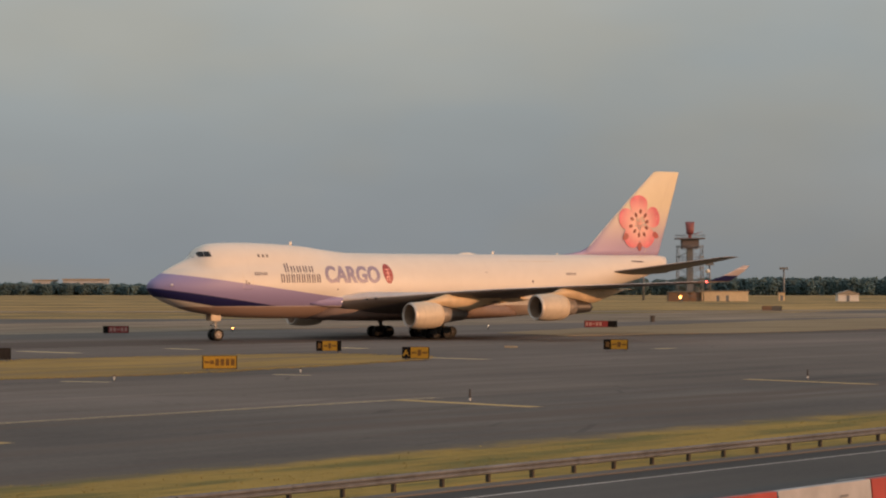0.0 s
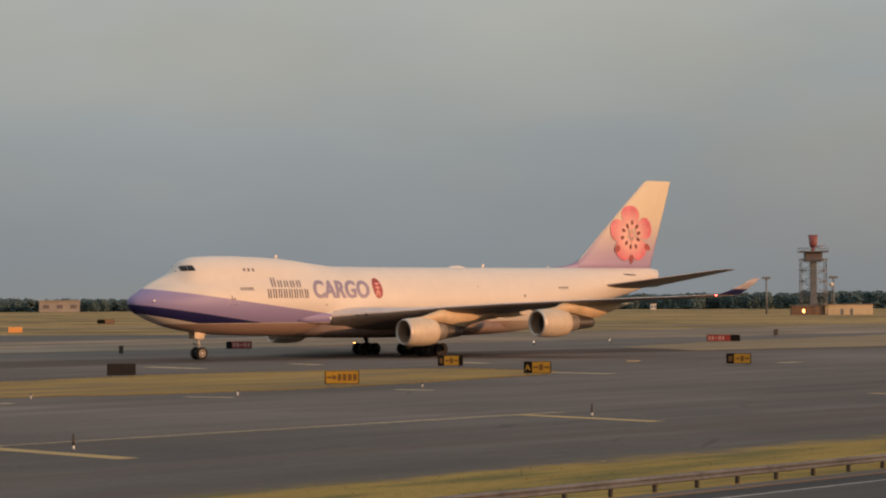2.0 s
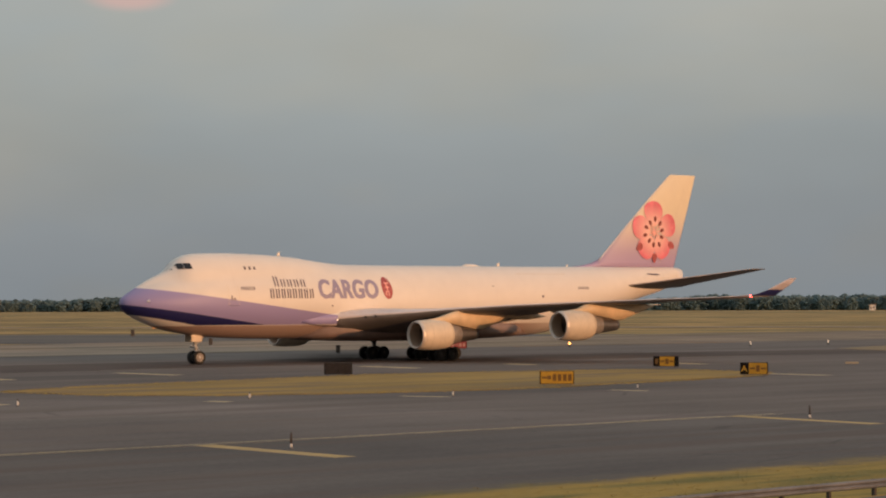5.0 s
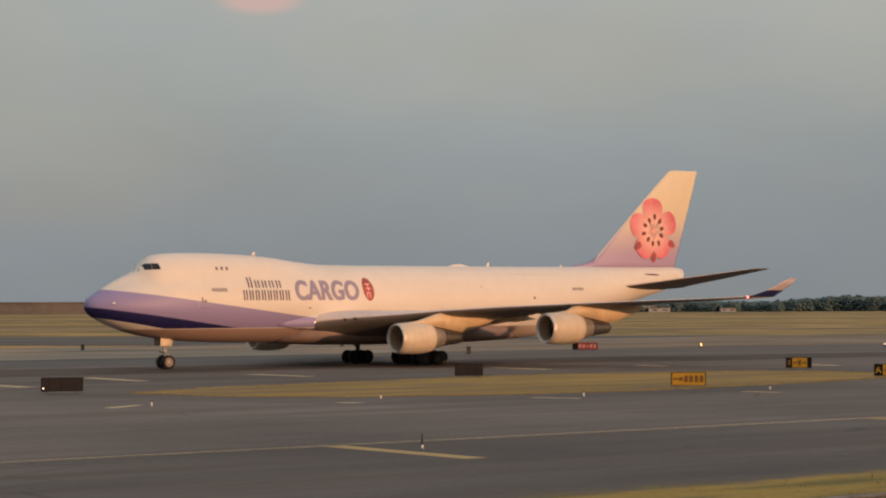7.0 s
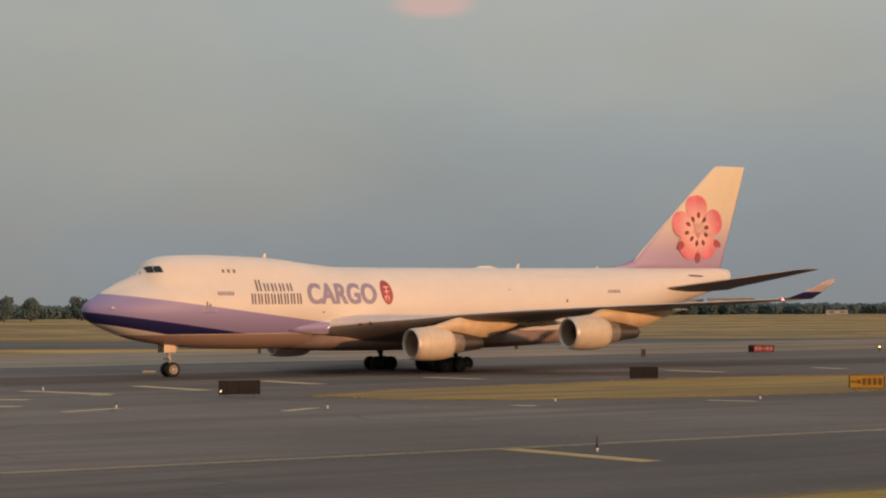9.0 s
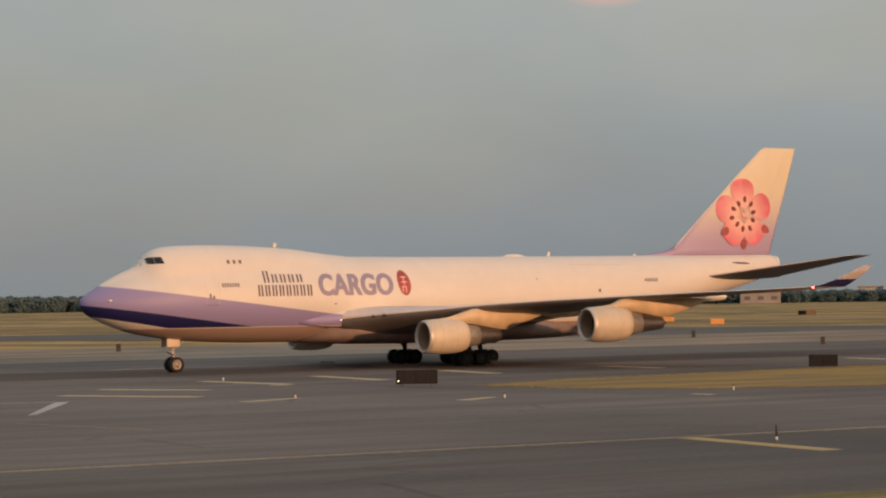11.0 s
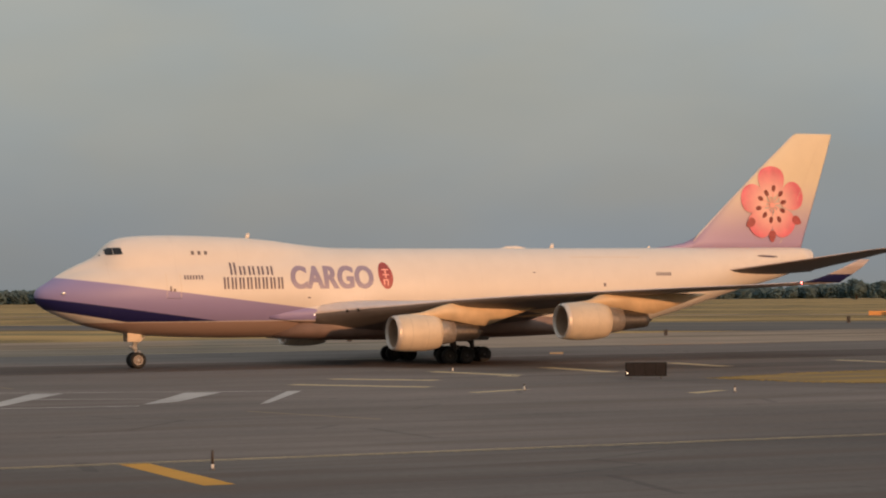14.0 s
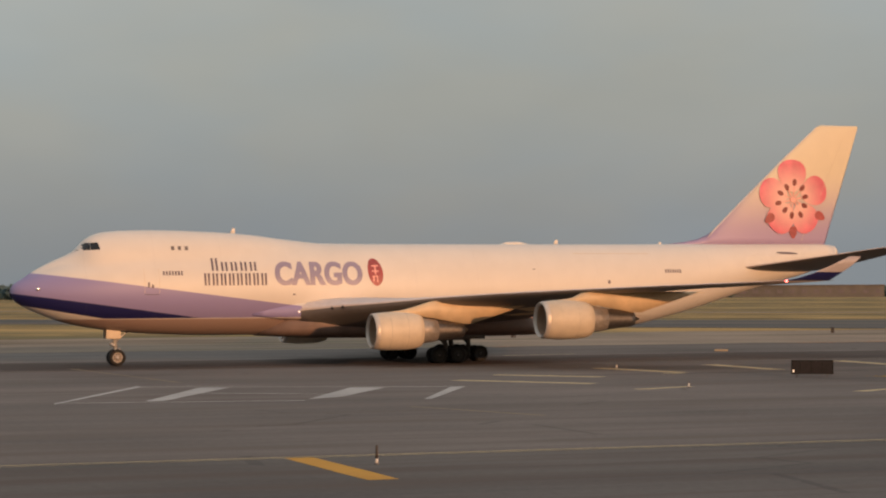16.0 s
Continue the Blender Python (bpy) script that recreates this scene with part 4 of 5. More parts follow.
def wavy(pts, step, amount, seed):
    """An outline with its long edges broken up a little, as turf creeps over asphalt."""
    rnd = random.Random(seed)
    out_ = []
    for a, b in zip(pts, pts[1:] + pts[:1]):
        a, b = Vector(a), Vector(b)
        n = max(1, int((b - a).length / step))
        nrm = Vector((-(b - a).y, (b - a).x)).normalized()
        for i in range(n):
            p = a.lerp(b, i / n) + nrm * (rnd.uniform(-amount, amount) if i else 0)
            out_.append((p.x, p.y))
    return out_


bm = bmesh.new()
bmesh.ops.create_circle(bm, cap_ends=True, segments=64, radius=4600)
bmesh.ops.translate(bm, verts=bm.verts[:], vec=(0, 0, -0.06))
tagged(mesh_ob("ground", bm, DRY, smooth=False), "wide field of dry straw-coloured grass", "ground", kind="structure")
slab("service_road", [sn(-120, 6)[:2], sn(260, 6)[:2], sn(260, 41.6)[:2], sn(-120, 41.6)[:2]], 0.0, 0.06, ROAD, "dark asphalt service road beside the guardrail", "road")
verge_pts = wavy([sn(-120, 40.3)[:2], sn(260, 40.3)[:2], sn(260, 51.6)[:2], sn(-120, 51.2)[:2]], 1.2, 0.30, 3)
slab("verge", verge_pts, 0.02, 0.08, VERGE, "strip of yellow and green turf behind the guardrail", "grass")
slab("gutter", [sn(-120, 38.3)[:2], sn(260, 38.3)[:2], sn(260, 39.5)[:2], sn(-120, 39.5)[:2]], 0.004, 0.05, GUTTER, "dark gutter strip along the road's edge", "road")
slab("kerb", [sn(-120, 39.5)[:2], sn(260, 39.5)[:2], sn(260, 40.15)[:2], sn(-120, 40.15)[:2]], 0.05, 0.10, KERB, "low grey concrete kerb under the guardrail", "kerb")
slab("paved_shoulder", [sn(-260, 49.4)[:2], sn(420, 49.4)[:2], sn(420, 73.3)[:2], sn(-260, 73.3)[:2]], 0.0, 0.05, APRON, "darker paved shoulder outside the taxiway edge line", "taxiway")
slab("worn_taxiway", [sn(-260, 73.3)[:2], sn(84, 73.3)[:2], sn(70, 118)[:2], sn(62, 206)[:2], sn(-260, 206)[:2]], 0.0, 0.05, WORN, "paler worn end of the asphalt taxiways", "taxiway")
slab("taxiway", [sn(62, 206)[:2], sn(70, 118)[:2], sn(84, 73.3)[:2], sn(420, 73.3)[:2], sn(420, 206)[:2]], 0.0, 0.05, ASPHALT, "broad grey worn asphalt taxiways", "taxiway")
slab("taxiway_shoulder", wavy([sn(-260, 206)[:2], sn(420, 206)[:2], sn(420, 270)[:2], sn(-260, 262)[:2]], 12, 2.0, 5), -0.01, 0.05, SHOULDER, "pale worn shoulder of gravel and thin grass", "ground")
slab("runway", [(-700, 262), (-420, 285), (-186, 300), (-60, 300), (-10, 318), (60, 408), (200, 600), (170, 640), (66, 470), (-21, 392), (-117, 390), (-220, 350), (-450, 330), (-720, 310)], -0.02, 0.04, RUNWAY, "distant asphalt runway crossing the field", "runway")
slab("far_strip", [(-900, 455), (-300, 480), (60, 500), (300, 640), (290, 660), (50, 520), (-300, 497), (-900, 470)], -0.03, 0.03, SHOULDER, "pale strip of bare ground far across the field", "ground")
LANE = surface_material("rubbered_asphalt", (0.049, 0.037, 0.031), (0.112, 0.081, 0.066), 0.85, vary=0.22)
mids = [Vector(p) for p in ((-185, 38), (-90.3, 154.3), (-59.8, 191.7), (-43.5, 211.4), (-28.5, 226.3), (-15.8, 237.4), (-2.1, 249.7), (40, 280), (140, 350))]
lhs, rhs = [], []
for i, p in enumerate(mids):
    d_ = (mids[min(i + 1, len(mids) - 1)] - mids[max(i - 1, 0)]).normalized()
    nv = Vector((-d_.y, d_.x))
    lhs.append(tuple(p + nv * 9)), rhs.append(tuple(p - nv * 9))
slab("taxi_lane", wavy(lhs + rhs[::-1], 7, 0.7, 31), 0.005, 0.02, LANE, "darkened wheel lane of the far taxiway", "taxiway")
BROWN = surface_material("thin_brown_grass", (0.19, 0.14, 0.08), (0.33, 0.25, 0.145), 0.95, along=30.0, stretch=(0.008, 0.10), fine=1.5, vary=0.24, bump=0.6)
slab("bare_field", wavy([sn(205, 152)[:2], sn(240, 146)[:2], sn(420, 150)[:2], sn(420, 200)[:2], sn(330, 196)[:2], sn(255, 182)[:2], sn(215, 170)[:2]], 6, 0.8, 12), 0.03, 0.08, BROWN, "patch of thin brown grass beside the taxiway", "grass")
island = wavy([(-48.6, 137.6), (-41.0, 133.2), (-32.8, 133.5), (-24.5, 138.2), (-17.5, 144.5), (-8.0, 160.5), (-2.0, 172.8), (-1.6, 180.5), (-7.5, 187.5), (-12.5, 187.5), (-21.5, 182.0), (-31.5, 173.0), (-39.5, 158.0), (-45.5, 147.5)], 1.1, 0.18, 9)
slab("grass_island", island, 0.03, 0.08, TURF, "tapering island of dry yellow turf between taxiways", "grass")


def stripe(name, a, b, width, mat, label, z=0.006):
    a, b = Vector((*a, 0)), Vector((*b, 0))
    d = (b - a).normalized()
    w = Vector((-d.y, d.x, 0)) * width / 2
    bm = bmesh.new()
    n = max(2, int((b - a).length / 1.5))
    rnd = random.Random(int(abs(a.x * 13 + a.y * 7)))
    rows = []
    for i in range(n + 1):
        p = a.lerp(b, i / n)
        j = rnd.uniform(0.94, 1.05)
        rows.append((bm.verts.new(p + w * j + Vector((0, 0, z))), bm.verts.new(p - w * j + Vector((0, 0, z)))))
    for p, q in zip(rows, rows[1:]):
        bm.faces.new((p[0], p[1], q[1], q[0]))
    return tagged(mesh_ob(name, bm, mat, smooth=False), label, "road marking", kind="structure")


def blot(name, pts, mat, label, z=0.006):
    bm = bmesh.new()
    bm.faces.new([bm.verts.new((x, y, z)) for x, y in pts])
    return tagged(mesh_ob(name, bm, mat, smooth=False), label, "road marking", kind="structure")


stripe("edge_line", sn(-150, 73.55)[:2], sn(88, 73.55)[:2], 0.22, LINE_Y, "long thin yellow taxiway edge line")
stripe("edge_line", sn(-150, 73.00)[:2], sn(88, 73.00)[:2], 0.10, LINE_Y, "faint second yellow edge line")
stripe("road_line", sn(-100, 38.0)[:2], sn(250, 38.0)[:2], 0.14, LINE_W, "thin white edge line of the service road")
stripe("road_line", sn(57.7, 33.2)[:2], sn(250, 33.2)[:2], 0.14, LINE_W, "short run of white line on the service road")
for a, b, w in (((-2.35, 112.4), (4.3, 105.7), 1.0), ((-22.5, 87.2), (-15.6, 81.1), 1.0), ((-42.7, 63.2), (-35.55, 57.1), 1.0), ((18.2, 137.2), (24.6, 130.0), 1.0)):
    stripe("shoulder_bar", a, b, w, LINE_YF if a[0] < -40 else LINE_YB, "broad slanting yellow shoulder bar")
for a, b in (((-72.0, 144.0), (-63.1, 138.9)), ((-67.8, 154.0), (-59.3, 146.4)), ((-62.5, 166.1), (-55.3, 158.9)), ((-52.2, 175.6), (-46.0, 170.8)), ((-36.3, 196.0), (-30.4, 190.5)),
             ((-24.7, 204.9), (-21.6, 201.1)), ((-9.5, 207.9), (-6.9, 204.4)), ((-2.4, 179.2), (3.5, 174.3)), ((-72.4, 130.0), (-64.5, 129.8)), ((-70.3, 121.4), (-60.4, 120.4)), ((-63.8, 137.4), (-62.4, 137.7)), ((18.9, 203.3), (20.8, 205.6))):
    stripe("taxi_dash", a, b, 1.3, LINE_Y, "worn yellow taxiway dash")
for a, b in (((-54.8, 114.5), (-53.6, 119.2)), ((-42.9, 117.4), (-42.5, 121.2)), ((-32.2, 125.9), (-30.7, 125.2)), ((-22.4, 134.0), (-19.4, 133.0)), ((-10.7, 144.5), (-8.3, 143.2)), ((-48.3, 137.2), (-46.0, 136.8))):
    stripe("taxi_dash", a, b, 0.8, LINE_Y, "short yellow taxiway dash")
stripe("curve_line", (-56.6, 93.3), (-47.2, 89.3), 0.35, LINE_FAINT, "faint worn yellow lead-off dash")
stripe("curve_line", (-106.1, 127.8), (-83.8, 111.2), 0.35, LINE_FAINT, "faint yellow lead-off line")
for pts in (((-73.3, 87.1), (-74.0, 87.9), (-82.9, 105.9), (-82.1, 105.4)), ((-71.2, 91.6), (-70.8, 92.8), (-76.9, 106.8), (-78.5, 106.1)), ((-65.1, 97.3), (-65.0, 100.3), (-68.8, 110.7), (-70.6, 109.8)), ((-59.7, 99.8), (-59.6, 100.5), (-65.4, 114.0), (-66.0, 113.4))):
    blot("hold_marking", pts, LINE_W, "broad white painted hold marking")
for a, b in (((-82.2, 105.3), (-65.3, 113.6)), ((-74.1, 88.2), (-64.4, 95.9)), ((-74.1, 100.2), (-66.6, 102.9))):
    stripe("hold_line", a, b, 0.34, LINE_W, "thin white hold line")
stripe("far_line", (-92.6, 167.9), (-89.2, 174.5), 0.5, LINE_Y, "pale far taxiway dash")


# turf that can be told apart as tufts on the verge and the island
def tufts(name, spots, mat, label, h0, h1):
    rnd = random.Random(21)
    vs, fs = [], []
    for x, y, z in spots:
        h = rnd.uniform(h0, h1)
        for k in range(5):
            a = rnd.uniform(0, 6.283)
            r = rnd.uniform(0.02, 0.16)
            bx, by = x + r * math.cos(a), y + r * math.sin(a)
            lean = rnd.uniform(0.02, 0.12)
            w = rnd.uniform(0.008, 0.022)
            c, s = math.cos(a + 1.57) * w, math.sin(a + 1.57) * w
            i = len(vs)
            vs += [(bx - c, by - s, z), (bx + c, by + s, z), (bx + math.cos(a) * lean, by + math.sin(a) * lean, z + h * rnd.uniform(0.6, 1.0))]
            fs.append((i, i + 1, i + 2))
    me = bpy.data.meshes.new(name)
    me.from_pydata(vs, [], fs)
    me.materials.append(mat)
    return tagged(new(name, me), label, "grass", kind="stuff")


BLADE = principled("grass_blades", (0.34, 0.25, 0.075), 0.9, 0, 0.9, 0.4)
rnd = random.Random(4)
spots = [sn(rnd.uniform(15, 125), rnd.triangular(40.3, 51.2, 43.0), 0.015) for _ in range(3500)]
tufts("verge_grass", spots, BLADE, "dry yellow-green tufts over the verge", 0.02, 0.06)
spots = []
for (x0, y0), (x1, y1) in zip(island, island[1:] + island[:1]):
    for _ in range(30):
        f = rnd.random()
        spots.append((x0 + (x1 - x0) * f + rnd.gauss(0, 0.45), y0 + (y1 - y0) * f + rnd.gauss(0, 0.45), 0.01))
tufts("island_grass", spots, BLADE, "dry yellow tufts along the grass island's edge", 0.03, 0.10)


# ---- airfield furniture ----
P = {
    "galv": principled("galvanised_steel", (0.125, 0.130, 0.138), 0.6, 0.1, 3, 0.3, 0.1, 20),
    "post": principled("weathered_post", (0.06, 0.048, 0.04), 0.8, 0, 6, 0.3, 0.2, 30),
    "yellow": principled("sign_yellow", (0.40, 0.232, 0.012), 0.5, 0, 2, 0.15),
    "black": principled("sign_black", (0.010, 0.009, 0.008), 0.85, 0, 4, 0.2, spec=0.15),
    "red": principled("sign_red", (0.26, 0.03, 0.028), 0.5, 0, 2, 0.15),
    "pale": principled("sign_white", (0.72, 0.68, 0.62), 0.5, 0, 4, 0.1),
    "legend": principled("sign_legend_pale", (0.45, 0.25, 0.21), 0.5, 0, 4, 0.15),
    "back": principled("sign_back_grey", (0.022, 0.020, 0.021), 0.7, 0, 3, 0.25, spec=0.2),
    "legend_dark": principled("sign_legend_brown", (0.13, 0.065, 0.008), 0.5, 0, 4, 0.2),
    "orange": principled("barrier_orange", (0.74, 0.34, 0.10), 0.5, 0, 2, 0.12),
    # both barrier paints are dimmed, a shadow over the road put into their colour
    "barrier_shaded_red": principled("barrier_shaded_red", (0.36, 0.05, 0.038), 0.5, 0, 1.5, 0.2),
    "barrier_shaded_white": principled("barrier_shaded_white", (0.40, 0.40, 0.41), 0.55, 0, 1.5, 0.2, 0.1, 8),
    "tower_red": principled("tower_red", (0.24, 0.075, 0.075), 0.5, 0, 2, 0.15),
    "tower_dark": principled("tower_cabin_grey", (0.135, 0.118, 0.125), 0.7, 0, 2, 0.2),
    "tower_grey": principled("tower_grey", (0.175, 0.185, 0.197), 0.6, 0.2, 3, 0.15),
    "wall": principled("hut_cream", (0.60, 0.47, 0.30), 0.8, 0, 1, 0.12, 0.1, 4),
    "brick_wall": principled("hut_brown", (0.22, 0.13, 0.08), 0.85, 0, 1, 0.15, 0.1, 4),
    "roof": principled("hut_roof", (0.30, 0.25, 0.19), 0.8, 0, 1, 0.15),
    "hangar": principled("hangar_grey", (0.30, 0.27, 0.24), 0.8, 0, 0.3, 0.15),
    "far_dark": principled("far_dark_cladding", (0.125, 0.115, 0.105), 0.8, 0, 0.2, 0.2),
    # paler and bluer than leaves are: distance haze is put into the colour
    "leaf": principled("far_leaves_hazed", (0.205, 0.290, 0.298), 0.95, 0, 0.05, 0.25, spec=0.05),
    "bark": principled("bark", (0.07, 0.05, 0.035), 0.9, 0, 3, 0.3, 0.3, 10),
}

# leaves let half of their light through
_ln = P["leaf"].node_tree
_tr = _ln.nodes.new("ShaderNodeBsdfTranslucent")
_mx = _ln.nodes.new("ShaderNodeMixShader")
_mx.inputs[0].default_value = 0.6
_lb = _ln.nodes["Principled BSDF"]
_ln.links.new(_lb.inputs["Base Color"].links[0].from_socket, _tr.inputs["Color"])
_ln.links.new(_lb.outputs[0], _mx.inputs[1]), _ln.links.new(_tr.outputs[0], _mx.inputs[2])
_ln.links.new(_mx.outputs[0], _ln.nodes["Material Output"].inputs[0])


def face_to(x, y, turn=0.0):
    """A pose at (x, y) whose -y side looks back to the standpoint, turned by some degrees."""
    return pose(x, y, 0, 0, 0, math.degrees(math.atan2(x, y)) * -1 + turn)


def airfield_sign(x, y, w, h, panels, label, turn=0.0, lit=False):
    """A low guidance sign: boxed frame on two frangible legs, one sheet per panel, with bars for its legend."""
    ob = new("guidance_sign")
    tagged(ob, label, "airfield sign", "guidance signs of the taxiways")
    ob.matrix_basis = face_to(x, y, turn)
    z0 = 0.16
    part("case", box(-w / 2, w / 2, -0.11, 0.11, z0, h, 0.02), P["black"], ob, smooth=False)
    for sx in (-0.36, 0.36):
        part("leg", tube((sx * w, 0, 0), (sx * w, 0, z0 + 0.03), 0.05, 0.05, 8), P["galv"], ob)
    x0 = -w / 2 + 0.05
    inner = w - 0.10
    for frac, col, legend, n in panels:
        x1 = x0 + inner * frac
        p = part("panel", box(x0 + 0.012, x1 - 0.012, -0.122, -0.105, z0 + 0.035, h - 0.03), P[col], ob, smooth=False)
        if legend:
            # a low wide bar stands for an arrow, a tall one for a character
            pitch = (x1 - x0 - 0.14) / len(n)
            zc, half = (z0 + h) / 2, (h - z0) / 2
            for k, mark in enumerate(n):
                a = x0 + 0.07 + k * pitch
                tall, wide = {"-": (0.16, 0.94), "#": (0.52, 0.70), "=": (0.30, 0.80)}[mark]
                part("legend_bar", box(a + pitch * (1 - wide) / 2, a + pitch * (1 + wide) / 2, -0.128, -0.121, zc - half * tall, zc + half * tall), P[legend], p, smooth=False)
        x0 = x1
    return ob


airfield_sign(-14.72, 150.3, 2.28, 1.02, ((1.0, "yellow", "legend_dark", "-=####"),), "yellow taxiway sign with black legend bars on the island turf", 4)
airfield_sign(-9.6, 191.6, 2.12, 1.02, ((0.24, "black", "legend_dark", "#"), (0.62, "yellow", "legend_dark", "-#-"), (0.14, "black", "", "")), "black and yellow taxiway sign beside the taxiway", -6)
sg = airfield_sign(-2.05, 171.5, 2.05, 1.04, ((0.30, "black", "", ""), (0.70, "yellow", "legend_dark", "-#-")), "black and yellow sign lettered A at the island's end", -6)
airfield_sign(14.85, 196.0, 2.10, 1.02, ((0.30, "black", "legend_dark", "#"), (0.70, "yellow", "legend_dark", "-#-")), "black and yellow taxiway sign on bare asphalt", -6)
airfield_sign(20.9, 302.0, 4.35, 1.02, ((0.56, "red", "legend", "##-##"), (0.16, "red", "", ""), (0.28, "black", "", "")), "long red and black runway sign beyond the taxiway", 0)
airfield_sign(-37.95, 264.5, 2.95, 0.98, ((0.2, "black", "", ""), (0.80, "red", "legend", "##-##")), "red runway sign with pale legend bars", 0)
airfield_sign(-33.1, 169.0, 2.12, 1.02, ((0.5, "back", "", ""), (0.28, "back", "", ""), (0.22, "back", "", "")), "dark sign seen from its unlettered back, on the island", 0)
airfield_sign(-52.7, 135.8, 2.62, 1.04, ((0.2, "back", "", ""), (0.27, "back", "", ""), (0.27, "back", "", ""), (0.26, "back", "", "")), "dark unlettered back of a sign on bare asphalt", 0)
# the letter A on its black panel
tc_ = bpy.data.curves.new("sign_letter", "FONT")
tc_.body, tc_.size, tc_.offset = "A", 0.62, 0.01
to_ = bpy.data.objects.new("sign_letter", tc_)
scene.collection.objects.link(to_)
bpy.context.view_layer.update()
lm_ = bpy.data.meshes.new_from_object(to_.evaluated_get(bpy.context.evaluated_depsgraph_get()))
bpy.data.objects.remove(to_)
lm_.transform(Matrix.Translation((-0.93, -0.126, 0.38)) @ Matrix.Rotation(radians(90), 4, "X"))
lm_.materials.append(P["yellow"])
lo_ = new("letter", lm_)
lo_.parent = sg
# a small lit lamp at the foot of the nearer dark sign
bm = box(-1.22, -1.14, -0.14, -0.11, 0.32, 0.40)
sign_lamp = part("sign_lamp", bm, M["white_glow"], [o for o in bpy.data.objects if o.name.startswith("guidance_sign")][-1])
# stands for a low brown bush, built from the sign's box and panels
airfield_sign(73.2, 507.5, 4.4, 1.2, ((0.5, "brick_wall", "", ""), (0.5, "far_dark", "", "")), "low brown sign-shaped block standing for a bush", 0)
airfield_sign(-118.1, 582.4, 4.4, 1.2, ((0.45, "black", "", ""), (0.55, "brick_wall", "", "")), "far dark brown sign at the runway's edge", 0)

# orange barricade boards out on the field
for x0, x1, y, h in ((-128.8, -125.2, 458.2, 1.15), (-124.6, -120.6, 458.0, 1.15), (-100.7, -98.2, 408.8, 1.25)):
    ob = new("barricade")
    tagged(ob, "bright orange barricade board standing on far grass", "barricade", "orange barricades on the field")
    ob.matrix_basis = pose((x0 + x1) / 2, y, -0.06, 0, 0, 15)
    w = x1 - x0
    part("board", box(-w / 2, w / 2, -0.05, 0.05, 0.25, h, 0.02), P["orange"], ob, smooth=False)
    for sx in (-0.4, 0.4):
        part("leg", box(sx * w - 0.06, sx * w + 0.06, -0.3, 0.3, 0, 0.27), P["galv"], ob, smooth=False)


# reflective marker posts along the taxiway edge: dark top, white foot
def marker_post(x, y, h, white=0.30):
    ob = new("marker_post")
    tagged(ob, "slim edge marker post, white below and dark above", "marker post", "edge markers")
    ob.matrix_basis = pose(x, y, 0)
    part("base", lathe([(0, 0.0), (0, 0.10), (0.05, 0.09), (0.06, 0.05)], (0, 0, 0), "Z", 12), P["galv"], ob)
    part("sleeve", tube((0, 0, 0.05), (0, 0, h * white), 0.05, 0.05, 10), P["pale"], ob)
    part("tip", tube((0, 0, h * white), (0, 0, h), 0.045, 0.04, 10), P["post"], ob)
    return ob


first = marker_post(1.3, 110.4, 0.62)
for x, y in ((-18.6, 85.6), (-38.8, 61.9), (21.9, 137.0)):
    copy_thing(first, pose(x, y, 0))
stud = marker_post(-19.4, 134.6, 0.36, 0.75)
for x, y in ((-9.15, 146.4), (-30.7, 129.9), (-41.0, 119.0), (-53.0, 117.6), (-70.3, 143.8)):
    copy_thing(stud, pose(x, y, 0))


def edge_light(x, y, mat, label, r=0.16, h=0.42):
    ob = new("edge_light")
    tagged(ob, label, "airfield light", "edge lights of the field")
    ob.matrix_basis = pose(x, y, -0.03)
    part("stem", tube((0, 0, 0), (0, 0, h), 0.05, 0.04, 8), P["black"], ob)
    bm = bmesh.new()
    bmesh.ops.create_uvsphere(bm, u_segments=12, v_segments=8, radius=r)
    bmesh.ops.translate(bm, verts=bm.verts[:], vec=(0, 0, h + r * 0.7))
    part("globe", bm, mat, ob)


edge_light(-25.8, 279.5, M["amber_glow"], "glowing amber edge light on a short stem", 0.11)
edge_light(-3.85, 286.0, M["white_glow"], "pale glowing edge light on a short stem", 0.07)
edge_light(5.9, 298.0, M["white_glow"], "pale glowing edge light on a short stem", 0.07)
edge_light(81.8, 786.0, M["amber_glow"], "bright amber lamp beside the far hut", 0.5, 1.4)


# squat dark equipment boxes in the grass
def equipment_box(x, y, s):
    ob = new("equipment_box")
    tagged(ob, "squat dark equipment box standing in the grass", "equipment box", "equipment boxes of the field")
    ob.matrix_basis = pose(x, y, -0.05, 0, 0, 12)
    part("cabinet", box(-0.32 * s, 0.32 * s, -0.28 * s, 0.28 * s, 0.18 * s, 1.2 * s, 0.03), P["post"], ob, smooth=False)
    part("hood", box(-0.40 * s, 0.40 * s, -0.36 * s, 0.36 * s, 1.2 * s, 1.3 * s, 0.02), P["post"], ob, smooth=False)
    part("plinth", box(-0.36 * s, 0.36 * s, -0.32 * s, 0.32 * s, 0, 0.18 * s), P["galv"], ob, smooth=False)


for x, y, s in ((-48.2, 246.0, 0.72), (32.3, 351.4, 0.85), (-106.2, 365.6, 0.9), (-74.0, 291.0, 0.75), (-125.6, 230.0, 0.72), (-109.6, 377.4, 0.7), (-100.7, 266.4, 0.6)):
    equipment_box(x, y, s)
